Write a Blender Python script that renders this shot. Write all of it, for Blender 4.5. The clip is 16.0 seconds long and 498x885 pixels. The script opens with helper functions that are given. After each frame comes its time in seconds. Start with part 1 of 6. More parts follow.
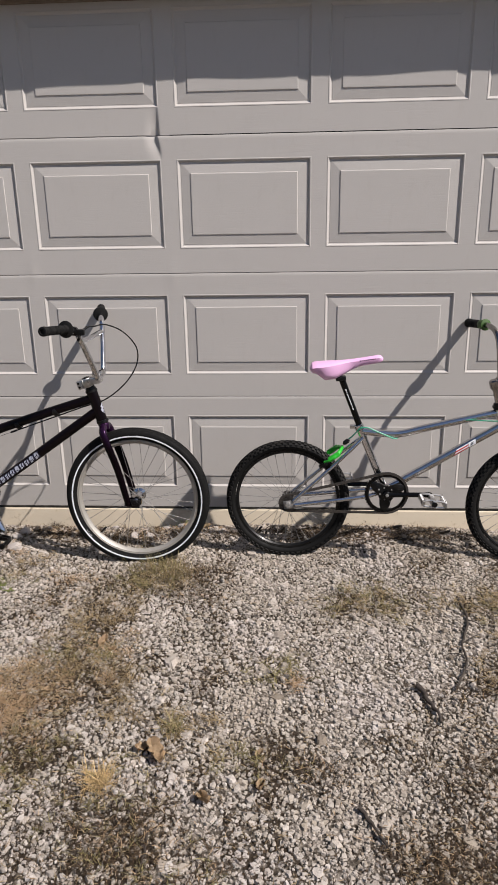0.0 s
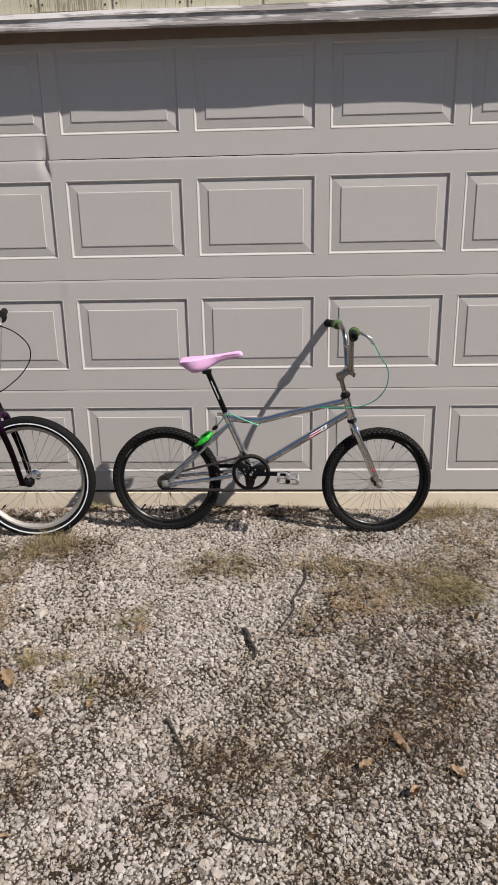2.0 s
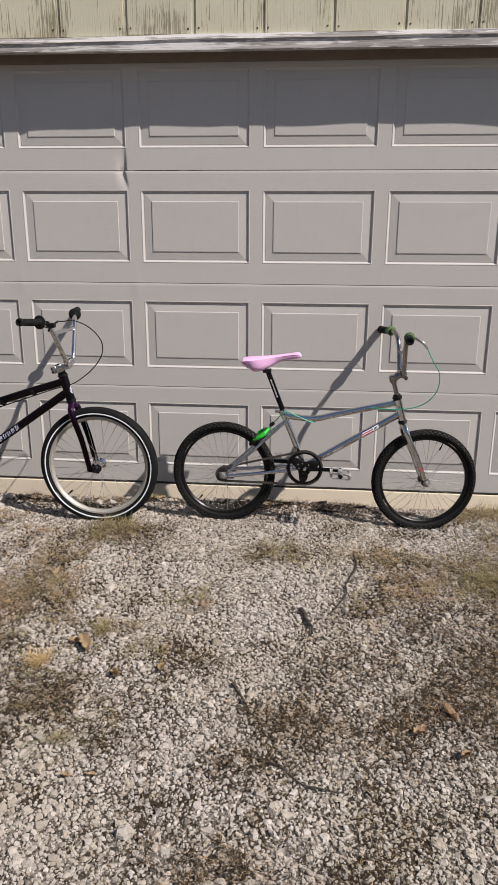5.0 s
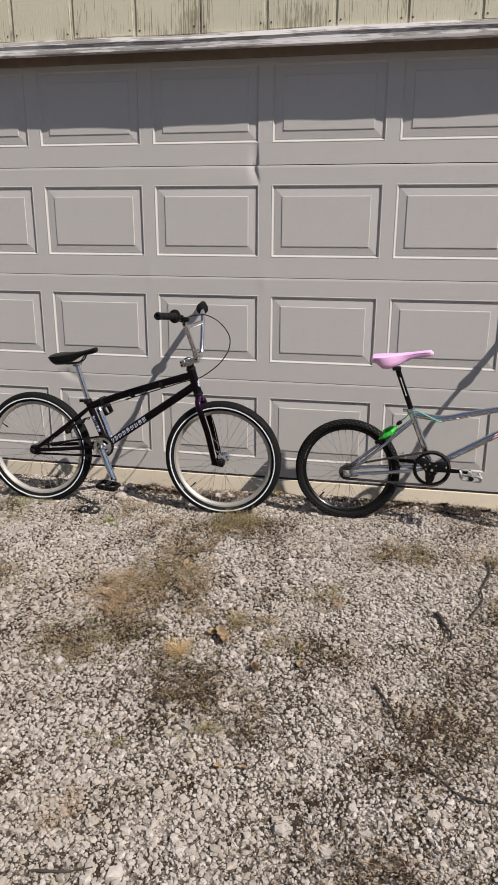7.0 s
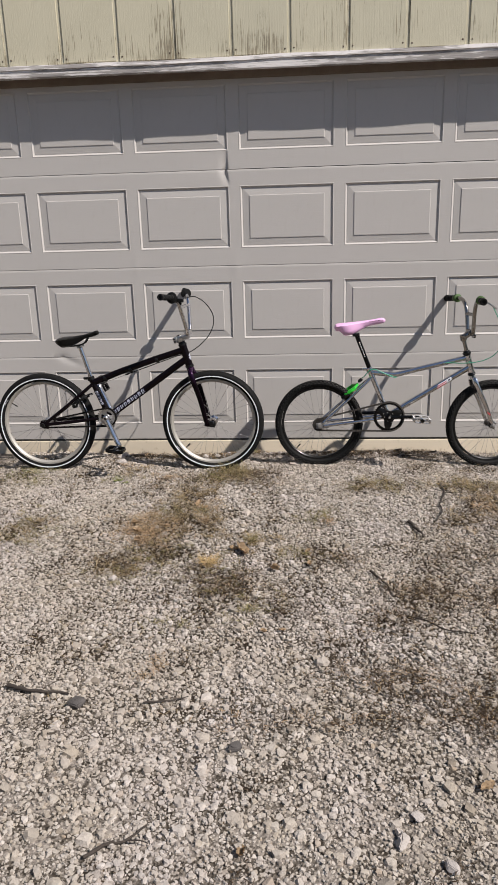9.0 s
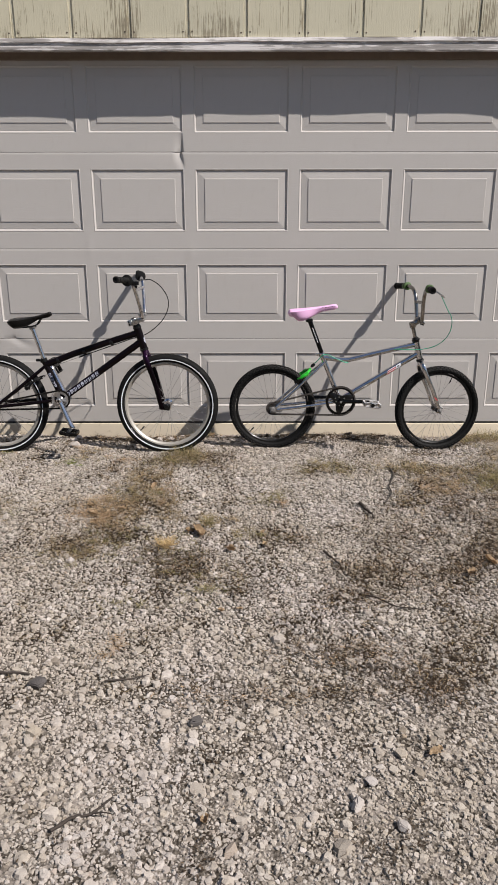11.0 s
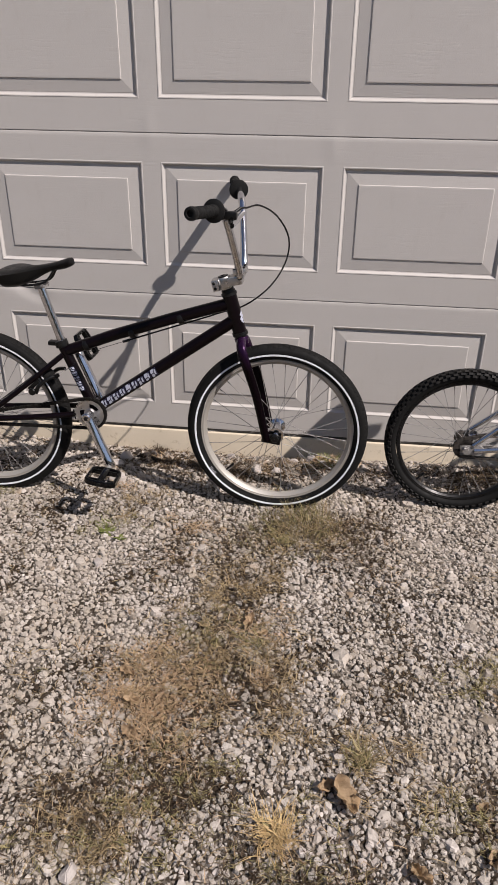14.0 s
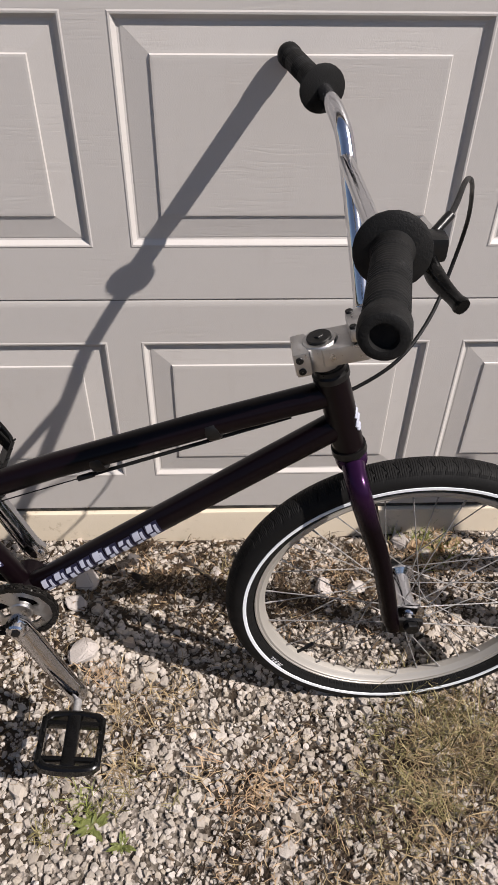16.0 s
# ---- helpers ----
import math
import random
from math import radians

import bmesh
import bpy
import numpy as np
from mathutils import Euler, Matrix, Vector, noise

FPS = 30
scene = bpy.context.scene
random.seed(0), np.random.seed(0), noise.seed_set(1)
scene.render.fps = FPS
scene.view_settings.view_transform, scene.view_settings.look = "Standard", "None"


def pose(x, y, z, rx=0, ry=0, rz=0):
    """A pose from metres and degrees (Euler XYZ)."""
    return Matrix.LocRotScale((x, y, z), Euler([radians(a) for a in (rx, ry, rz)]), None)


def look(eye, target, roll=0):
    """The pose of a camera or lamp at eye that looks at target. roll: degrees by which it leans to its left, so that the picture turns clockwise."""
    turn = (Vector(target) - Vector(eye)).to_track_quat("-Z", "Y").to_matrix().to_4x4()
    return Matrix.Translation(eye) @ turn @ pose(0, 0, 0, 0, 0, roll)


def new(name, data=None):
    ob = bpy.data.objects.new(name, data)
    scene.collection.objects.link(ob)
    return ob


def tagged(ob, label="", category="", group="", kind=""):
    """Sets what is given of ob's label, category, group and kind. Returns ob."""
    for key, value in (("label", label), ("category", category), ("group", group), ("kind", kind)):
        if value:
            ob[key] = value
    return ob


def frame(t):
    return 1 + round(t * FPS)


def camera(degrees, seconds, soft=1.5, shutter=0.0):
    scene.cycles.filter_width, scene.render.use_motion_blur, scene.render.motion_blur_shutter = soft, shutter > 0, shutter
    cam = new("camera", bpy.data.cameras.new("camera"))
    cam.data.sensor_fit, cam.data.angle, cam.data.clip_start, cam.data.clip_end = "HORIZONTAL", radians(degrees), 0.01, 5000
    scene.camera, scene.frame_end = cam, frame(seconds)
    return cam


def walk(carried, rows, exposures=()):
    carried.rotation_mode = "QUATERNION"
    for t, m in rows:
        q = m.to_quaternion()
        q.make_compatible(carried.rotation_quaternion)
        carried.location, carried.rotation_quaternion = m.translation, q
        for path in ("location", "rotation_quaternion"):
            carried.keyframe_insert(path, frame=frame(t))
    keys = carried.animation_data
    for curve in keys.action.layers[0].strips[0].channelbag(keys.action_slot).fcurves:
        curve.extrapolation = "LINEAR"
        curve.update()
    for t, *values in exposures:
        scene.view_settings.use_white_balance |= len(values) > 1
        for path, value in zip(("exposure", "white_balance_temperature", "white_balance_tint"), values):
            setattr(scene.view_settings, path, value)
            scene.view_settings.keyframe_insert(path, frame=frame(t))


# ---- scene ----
cam = camera(38.7, 16.0, soft=0.75)
PATH = [
    (0, (0.282, -3.045, 1.408), (0.166, -1.155, 0.764), -1.0),
    (0.5, (0.471, -3.166, 1.381), (0.384, -1.272, 0.744), -1.1),
    (1, (0.633, -3.233, 1.397), (0.537, -1.338, 0.764), -1.1),
    (1.5, (0.781, -3.293, 1.408), (0.668, -1.397, 0.784), -1.1),
    (2, (0.826, -3.417, 1.416), (0.724, -1.517, 0.8), -1.2),
    (2.5, (0.763, -3.545, 1.391), (0.652, -1.641, 0.792), -0.9),
    (3, (0.729, -3.619, 1.395), (0.591, -1.712, 0.807), -0.6),
    (5.3, (0.68, -3.639, 1.388), (0.496, -1.732, 0.816), 0.7),
    (5.5, (0.671, -3.641, 1.383), (0.462, -1.735, 0.814), 0.8),
    (6, (0.612, -3.668, 1.392), (0.327, -1.774, 0.817), 1.1),
    (6.5, (0.539, -3.681, 1.386), (0.184, -1.8, 0.808), 1.0),
    (7, (0.439, -3.653, 1.387), (0.067, -1.778, 0.798), 0.2),
    (7.5, (0.304, -3.693, 1.383), (-0.023, -1.809, 0.796), -0.6),
    (8, (0.161, -3.904, 1.361), (-0.09, -2.002, 0.798), -1.0),
    (8.5, (0.126, -4.135, 1.354), (-0.08, -2.226, 0.794), -1.2),
    (9, (0.18, -4.339, 1.321), (0.028, -2.429, 0.749), -1.6),
    (9.5, (0.221, -4.451, 1.328), (0.123, -2.541, 0.742), -1.7),
    (9.7, (0.217, -4.469, 1.336), (0.137, -2.559, 0.747), -1.4),
    (12, (0.017, -4.026, 1.34), (0.055, -2.145, 0.663), 0.9),
    (12.5, (-0.058, -3.663, 1.293), (-0.005, -1.8, 0.567), 1.4),
    (13, (-0.101, -3.269, 1.296), (-0.062, -1.44, 0.488), 1.7),
    (13.5, (-0.143, -2.881, 1.341), (-0.203, -1.094, 0.445), 1.3),
    (14, (-0.187, -2.465, 1.329), (-0.391, -0.713, 0.385), 0.7),
    (14.5, (-0.263, -2.052, 1.296), (-0.544, -0.342, 0.298), 1.4),
    (15, (-0.351, -1.659, 1.287), (-0.566, -0.014, 0.171), 1.8),
    (15.5, (-0.456, -1.348, 1.264), (-0.561, 0.228, 0.037), 1.0),
    (16, (-0.624, -1.11, 1.243), (-0.562, 0.377, -0.094), 0.9),
]
EXPOSURES = [(0.0, 0.44, 6440, 14.0), (1.5, 0.455, 6420, 13.0), (12.0, 0.465, 6420, 12.5), (13.0, 0.47, 6440, 14), (13.5, 0.43, 6500, 15.5), (14.5, 0.43, 6500, 16.5), (15.5, 0.43, 6500, 16.5), (16.0, 0.68, 6460, 15.0)]
walk(cam, [(t, look(eye, target, roll)) for t, eye, target, roll in PATH], EXPOSURES)

# ---- world, sun ----
SUN = Vector((0.83, -0.43, 1.0)).normalized()
world = bpy.data.worlds.new("sky")
scene.world = world
world.use_nodes = True
wn = world.node_tree.nodes
sky = wn.new("ShaderNodeTexSky")
sky.sky_type = "NISHITA"
sky.sun_disc = False
sky.dust_density, sky.ozone_density = 0.5, 1.8
sky.sun_elevation = math.asin(SUN.z)
sky.sun_rotation = math.atan2(SUN.x, SUN.y)
haze = wn.new("ShaderNodeHueSaturation")
haze.inputs["Saturation"].default_value = 0.90
world.node_tree.links.new(sky.outputs[0], haze.inputs["Color"])
world.node_tree.links.new(haze.outputs[0], wn["Background"].inputs[0])
wn["Background"].inputs[1].default_value = 0.056
sun = new("sun", bpy.data.lights.new("sun", "SUN"))
sun.data.energy, sun.data.angle, sun.data.color = 4.7, radians(0.53), (1.0, 0.945, 0.87)
sun.matrix_world = look(SUN * 20, (0, 0, 0))


# ---- materials ----
class Nodes:
    """A principled material with shortcuts for its nodes."""

    def __init__(self, name):
        self.m = bpy.data.materials.new(name)
        self.m.use_nodes = True
        self.t = self.m.node_tree
        self.p = self.t.nodes["Principled BSDF"]
        self.co = self.t.nodes.new("ShaderNodeTexCoord").outputs["Object"]

    def put(self, socket, value):
        if isinstance(value, bpy.types.NodeSocket):
            self.t.links.new(value, socket)
        elif isinstance(value, (tuple, list)) and len(value) == 3 and socket.type == "RGBA":
            socket.default_value = (*value, 1)
        else:
            socket.default_value = value

    def set(self, **kw):
        names = dict(color="Base Color", rough="Roughness", metal="Metallic", coat="Coat Weight", coat_rough="Coat Roughness", spec="Specular IOR Level",
                     sheen="Sheen Weight", trans="Transmission Weight", sub="Subsurface Weight", coat_tint="Coat Tint")
        for k, v in kw.items():
            self.put(self.p.inputs[names[k]], v)
        return self

    def scaled(self, v, rot=(0, 0, 0), co=None):
        n = self.t.nodes.new("ShaderNodeMapping")
        self.put(n.inputs[0], co or self.co)
        n.inputs["Scale"].default_value = v
        n.inputs["Rotation"].default_value = rot
        return n.outputs[0]

    def noise(self, scale, detail=3.0, rough=0.55, co=None, dist=0.0):
        n = self.t.nodes.new("ShaderNodeTexNoise")
        self.put(n.inputs["Vector"], co or self.co)
        n.inputs["Scale"].default_value, n.inputs["Detail"].default_value = scale, detail
        n.inputs["Roughness"].default_value, n.inputs["Distortion"].default_value = rough, dist
        return n.outputs["Fac"]

    def voronoi(self, scale, co=None, feature="F1", out="Distance", rnd=1.0):
        n = self.t.nodes.new("ShaderNodeTexVoronoi")
        n.feature = feature
        self.put(n.inputs["Vector"], co or self.co)
        n.inputs["Scale"].default_value, n.inputs["Randomness"].default_value = scale, rnd
        return n.outputs[out]

    def ramp(self, fac, *stops):
        n = self.t.nodes.new("ShaderNodeValToRGB")
        e = n.color_ramp.elements
        while len(e) < len(stops):
            e.new(0.5)
        for k, (at, c) in zip(e, stops):
            k.position = at
            k.color = (*c, 1) if isinstance(c, tuple) else (c, c, c, 1)
        self.put(n.inputs[0], fac)
        return n.outputs[0]

    def mix(self, fac, a, b, mode="MIX"):
        n = self.t.nodes.new("ShaderNodeMix")
        n.data_type, n.blend_type = "RGBA", mode
        self.put(n.inputs[0], fac)
        self.put(n.inputs[6], a)
        self.put(n.inputs[7], b)
        return n.outputs[2]

    def math(self, op, a, b=0.0, c=0.0):
        n = self.t.nodes.new("ShaderNodeMath")
        n.operation = op
        for s, v in zip(n.inputs, (a, b, c)):
            self.put(s, v)
        return n.outputs[0]

    def xyz(self, co=None):
        n = self.t.nodes.new("ShaderNodeSeparateXYZ")
        self.put(n.inputs[0], co or self.co)
        return n.outputs

    def island(self):
        return self.t.nodes.new("ShaderNodeNewGeometry").outputs["Random Per Island"]

    def random(self):
        return self.t.nodes.new("ShaderNodeObjectInfo").outputs["Random"]

    def bump(self, height, dist=0.001, strength=1.0):
        n = self.t.nodes.new("ShaderNodeBump")
        n.inputs["Distance"].default_value, n.inputs["Strength"].default_value = dist, strength
        self.put(n.inputs["Height"], height)
        before = self.p.inputs["Normal"].links
        if before:
            self.put(n.inputs["Normal"], before[0].from_socket)
        self.t.links.new(n.outputs[0], self.p.inputs["Normal"])
        return self


def simple(name, color, rough=0.5, metal=0.0, wear=0.25, grain=90.0, rise=0.0002, coat=0.0, dust=0.0, spec=0.5):
    """A plain surface with blotches, fine grain and a little dust."""
    k = Nodes(name)
    dark = tuple(c * (1 - wear) for c in color)
    c = k.mix(k.noise(9, 4), dark, color)
    c = k.mix(k.math("MULTIPLY", k.noise(grain, 3), 0.4 * wear), c, tuple(min(1, v * 1.35 + 0.01) for v in color))
    if dust:
        c = k.mix(k.ramp(k.noise(30, 5, 0.7), (0.5, 0.0), (0.75, dust)), c, (0.34, 0.30, 0.25))
    k.set(color=c, metal=metal, rough=k.ramp(k.noise(35, 4), (0.3, rough * 0.75), (0.75, min(1, rough * 1.3))), coat=coat, spec=spec)
    k.bump(k.noise(grain * 3, 2), rise)
    return k.m


def door_paint():
    k = Nodes("door paint")
    warp = k.t.nodes.new("ShaderNodeVectorMath")
    warp.operation = "ADD"
    wob = k.t.nodes.new("ShaderNodeTexNoise")
    wob.inputs["Scale"].default_value, wob.inputs["Detail"].default_value = 5.0, 2.0
    k.put(wob.inputs["Vector"], k.scaled((1.0, 1.0, 1.6)))
    sc = k.t.nodes.new("ShaderNodeVectorMath")
    sc.operation = "SCALE"
    sc.inputs["Scale"].default_value = 0.035
    k.put(sc.inputs[0], wob.outputs["Color"])
    k.put(warp.inputs[0], k.co)
    k.put(warp.inputs[1], sc.outputs[0])
    lines = k.noise(1.0, 2, 0.6, k.scaled((9, 9, 190), co=warp.outputs[0]))
    where = k.ramp(k.noise(4.5, 3, 0.6, k.scaled((1, 1, 2.2))), (0.44, 0.05), (0.64, 1.0))
    grain = k.math("MULTIPLY", k.ramp(lines, (0.36, 0.0), (0.5, 1.0)), where)
    c = k.mix(k.noise(1.6, 4, 0.6), (0.440, 0.418, 0.394), (0.474, 0.450, 0.426))
    c = k.mix(k.ramp(k.noise(26, 5, 0.7, k.scaled((1, 1, 0.35))), (0.55, 0.0), (0.8, 0.2)), c, (0.36, 0.31, 0.28))
    k.set(color=c, rough=k.ramp(k.noise(12, 4), (0.3, 0.42), (0.7, 0.58)), spec=0.4)
    k.bump(grain, 0.0009, 0.15)
    k.bump(k.noise(420, 2), 0.0003, 0.5)
    return k.m


def siding_paint():
    k = Nodes("siding paint")
    grain = k.noise(1.0, 5, 0.65, k.scaled((170, 60, 4)), 0.35)
    low = k.noise(3.0, 5, 0.7, k.scaled((1.3, 1, 0.7)))
    z = k.xyz()[2]
    near_end = k.math("MULTIPLY", k.math("SUBTRACT", 2.52, z), 1.3)
    peel = k.math("ADD", k.math("MULTIPLY", grain, 0.55), k.math("MULTIPLY", low, 0.5))
    peel = k.math("ADD", peel, k.math("MULTIPLY", near_end, 0.16))
    worn = k.ramp(peel, (0.60, 0.0), (0.64, 1.0))
    c = k.mix(k.noise(7, 4), (0.495, 0.458, 0.335), (0.56, 0.52, 0.39))
    c = k.mix(k.math("MULTIPLY", k.random(), 0.25), c, (0.44, 0.425, 0.33))
    c = k.mix(k.math("MULTIPLY", worn, 0.85), c, k.mix(k.noise(30, 4), (0.13, 0.105, 0.07), (0.27, 0.23, 0.15)))
    k.set(color=c, rough=0.72)
    k.bump(grain, 0.0016, 0.6)
    return k.m


def weathered_trim():
    k = Nodes("weathered trim")
    grain = k.noise(1.0, 5, 0.65, k.scaled((2.2, 40, 130)), 0.4)
    patch = k.noise(2.6, 4, 0.7, k.scaled((1.0, 1, 6)))
    bare = k.ramp(k.math("ADD", k.math("MULTIPLY", grain, 0.5), k.math("MULTIPLY", patch, 0.6)), (0.54, 0.0), (0.57, 1.0))
    wood = k.mix(k.ramp(grain, (0.3, 0.0), (0.65, 1.0)), (0.12, 0.11, 0.10), (0.44, 0.41, 0.39))
    k.set(color=k.mix(bare, (0.68, 0.65, 0.63), wood), rough=0.75)
    k.bump(grain, 0.002, 0.7).bump(bare, 0.001, -0.6)
    return k.m


def sill_concrete():
    k = Nodes("sill concrete")
    c = k.mix(k.noise(5, 5, 0.65), (0.52, 0.445, 0.335), (0.62, 0.545, 0.43))
    c = k.mix(k.ramp(k.noise(38, 5, 0.75), (0.58, 0.0), (0.7, 0.5)), c, (0.28, 0.22, 0.15))
    k.set(color=c, rough=0.85).bump(k.noise(60, 5, 0.7), 0.0012, 0.5)
    return k.m


def tread_rubber(name, ribs):
    """Tyre rubber. ribs: how many fine cross grooves run round the crown, 0 for none."""
    k = Nodes(name)
    c = k.mix(k.noise(14, 5, 0.7), (0.004, 0.004, 0.004), (0.009, 0.0088, 0.0085))
    c = k.mix(k.ramp(k.noise(55, 5, 0.7), (0.58, 0.0), (0.85, 0.12)), c, (0.08, 0.072, 0.062))
    k.set(color=c, rough=k.ramp(k.noise(40, 3), (0.3, 0.6), (0.7, 0.8)), spec=0.16)
    if ribs:
        x, y, z = k.xyz()
        turn = k.math("MULTIPLY", k.math("ARCTAN2", z, x), ribs / (2 * math.pi))
        zig = k.math("MULTIPLY", k.math("PINGPONG", k.math("MULTIPLY", y, 90.0), 1.0), 0.35)
        cut = k.ramp(k.math("PINGPONG", k.math("ADD", turn, zig), 0.5), (0.06, 0.0), (0.12, 1.0))
        siped = k.ramp(k.math("PINGPONG", k.math("MULTIPLY", turn, 5.0), 0.5), (0.1, 0.0), (0.3, 1.0))
        crown = k.ramp(k.math("ABSOLUTE", y), (0.015, 1.0), (0.020, 0.0))
        k.bump(k.math("MULTIPLY", k.math("ADD", cut, k.math("MULTIPLY", siped, 0.3)), crown), 0.0020, 1.0)
    k.bump(k.noise(300, 2), 0.0003, 0.5)
    return k.m


def chrome(name, color=(0.86, 0.86, 0.87), rough=0.09):
    k = Nodes(name)
    k.set(color=k.mix(k.ramp(k.noise(120, 5, 0.75), (0.58, 0.0), (0.75, 0.5)), color, (0.36, 0.31, 0.26)), metal=1.0,
          rough=k.ramp(k.noise(45, 5, 0.7), (0.35, rough), (0.8, rough * 3 + 0.08)))
    k.bump(k.noise(160, 3), 0.0001, 0.4)
    return k.m


def machined():
    k = Nodes("machined rim")
    c = k.mix(k.noise(6, 3), (0.34, 0.318, 0.285), (0.42, 0.398, 0.36))
    k.set(color=k.mix(k.ramp(k.noise(200, 4, 0.7), (0.6, 0.0), (0.8, 0.35)), c, (0.36, 0.33, 0.30)), metal=0.40, rough=0.48)
    return k.m


def purple_black():
    """Candy paint: a very dark base under a purple flake coat."""
    k = Nodes("black plum paint")
    c = k.mix(k.noise(8, 4), (0.0022, 0.0010, 0.0016), (0.0042, 0.0020, 0.0030))
    c = k.mix(k.ramp(k.noise(70, 5, 0.75), (0.62, 0.0), (0.82, 0.03)), c, (0.10, 0.085, 0.075))
    k.set(color=c, metal=0.0, rough=0.30, spec=0.10, coat=0.16, coat_rough=0.06)
    return k.m


def purple_to_black():
    """Goes from purple at the crown to plum black by height."""
    k = Nodes("purple candy paint")
    fade = k.ramp(k.xyz()[2], (0.50, 0.0), (0.60, 1.0))
    k.set(color=k.mix(fade, (0.0026, 0.0013, 0.0021), k.mix(k.noise(10, 4), (0.010, 0.003, 0.013), (0.018, 0.005, 0.023))), rough=0.22, spec=k.math("ADD", 0.09, k.math("MULTIPLY", fade, 0.42)))
    k.put(k.p.inputs["Specular Tint"], k.mix(fade, (0.8, 0.7, 0.75), (0.58, 0.22, 0.70)))
    return k.m


def gravel_base():
    k = Nodes("gravel bed")
    fine = k.voronoi(150, out="Color")
    fn = k.t.nodes.new("ShaderNodeSeparateColor")
    k.put(fn.inputs[0], fine)
    grit = k.ramp(fn.outputs[0], (0.0, (0.024, 0.019, 0.014)), (0.38, (0.058, 0.047, 0.036)), (0.76, (0.130, 0.111, 0.090)), (1.0, (0.31, 0.273, 0.237)))
    soil = k.mix(k.noise(60, 5, 0.7), (0.013, 0.009, 0.006), (0.055, 0.039, 0.026))
    att = k.t.nodes.new("ShaderNodeAttribute")
    att.attribute_name = "soil"
    where = k.math("ADD", att.outputs["Fac"], k.math("MULTIPLY", k.math("SUBTRACT", k.noise(22, 5, 0.75), 0.5), 2.2))
    grit = k.mix(k.ramp(k.math("ADD", where, 0.5), (0.40, 0.55), (0.68, 0.0)), grit, k.mix(k.noise(90, 4, 0.7), (0.29, 0.25, 0.215), (0.40, 0.355, 0.315)))
    k.set(color=k.mix(k.ramp(where, (0.36, 0.0), (0.58, 0.97)), grit, soil), rough=0.95, spec=0.2)
    k.bump(k.voronoi(150), 0.004, 0.8).bump(k.noise(40, 5, 0.7), 0.006, 0.7)
    return k.m


def stone_rock():
    k = Nodes("crushed limestone")
    c = k.ramp(k.island(), (0.0, (0.13, 0.107, 0.084)), (0.08, (0.275, 0.243, 0.205)), (0.30, (0.368, 0.332, 0.292)), (0.60, (0.450, 0.411, 0.370)),
               (0.80, (0.335, 0.292, 0.235)), (0.95, (0.55, 0.505, 0.468)), (1.0, (0.27, 0.208, 0.145)))
    c = k.mix(k.ramp(k.noise(1.5, 4, 0.6), (0.42, 0.0), (0.64, 0.40)), c, (0.34, 0.288, 0.222))
    c = k.mix(k.ramp(k.noise(2.1, 4, 0.6), (0.50, 0.0), (0.66, 0.40)), c, (0.465, 0.420, 0.402))
    c = k.mix(k.ramp(k.noise(70, 5, 0.7), (0.45, 0.0), (0.78, 0.50)), c, (0.27, 0.228, 0.192))
    k.set(color=c, rough=0.9, spec=0.25)
    k.bump(k.noise(260, 4, 0.7), 0.0022, 0.9)
    return k.m


def blades(name, *tones):
    k = Nodes(name)
    n = len(tones) - 1
    c = k.ramp(k.island(), *[(i / n, t) for i, t in enumerate(tones)])
    c = k.mix(k.noise(25, 3), c, tuple(v * 0.7 for v in tones[0]))
    k.set(color=c, rough=0.7, spec=0.2)
    return k.m


DOOR, SIDING, TRIM, SILL = door_paint(), siding_paint(), weathered_trim(), sill_concrete()
SEAL = simple("black weather seal", (0.02, 0.019, 0.018), 0.8, dust=0.3)
# brown that stands for the shaded band under the head trim
STOPSHADE = simple("stained header wood", (0.20, 0.155, 0.12), 0.8, wear=0.4)
WALL = simple("plain painted wall", (0.56, 0.50, 0.36), 0.8)
ROOFING = simple("grey roof shingle", (0.12, 0.115, 0.11), 0.9, wear=0.4, rise=0.002)
GROUND, STONE = gravel_base(), stone_rock()
CHROME, ALLOY = chrome("chrome", (0.62, 0.62, 0.64), 0.05), chrome("polished alloy", (0.50, 0.49, 0.48), 0.22)
RIMALLOY = machined()
# darker copy of the chrome: dark reflections put into its base colour
DIMCHROME = chrome("tarnished chrome", (0.30, 0.285, 0.27), 0.09)
PRINT = simple("pale worn print", (0.46, 0.48, 0.57), 0.5, wear=0.5, grain=300)
KNOB = simple("dusty tread rubber", (0.013, 0.0125, 0.012), 0.75, wear=0.35, dust=0.08, spec=0.2)
STEEL = chrome("spoke steel", (0.36, 0.35, 0.34), 0.44)
DARKSTEEL = chrome("oily chain steel", (0.11, 0.10, 0.092), 0.40)
BLACKCHAIN = chrome("black chain steel", (0.030, 0.028, 0.026), 0.45)
FRAMEBLACK, PURPLE = purple_black(), purple_to_black()
BLACK = simple("black anodised", (0.004, 0.004, 0.0042), 0.35, dust=0.02, spec=0.3)
BLACKSHINE = simple("gloss black", (0.0025, 0.0025, 0.0025), 0.16, dust=0.0, spec=0.22)
RUBBER = simple("grip rubber", (0.006, 0.006, 0.006), 0.7, dust=0.02, spec=0.2, grain=200, rise=0.0004)
VINYL = simple("black saddle vinyl", (0.004, 0.004, 0.0042), 0.40, dust=0.01, spec=0.2, grain=260, rise=0.0003)
PINK = simple("pink saddle plastic", (0.76, 0.44, 0.70), 0.42, wear=0.10, grain=200, rise=0.0001)
GREEN = simple("green brake paint", (0.022, 0.46, 0.03), 0.35, wear=0.2)
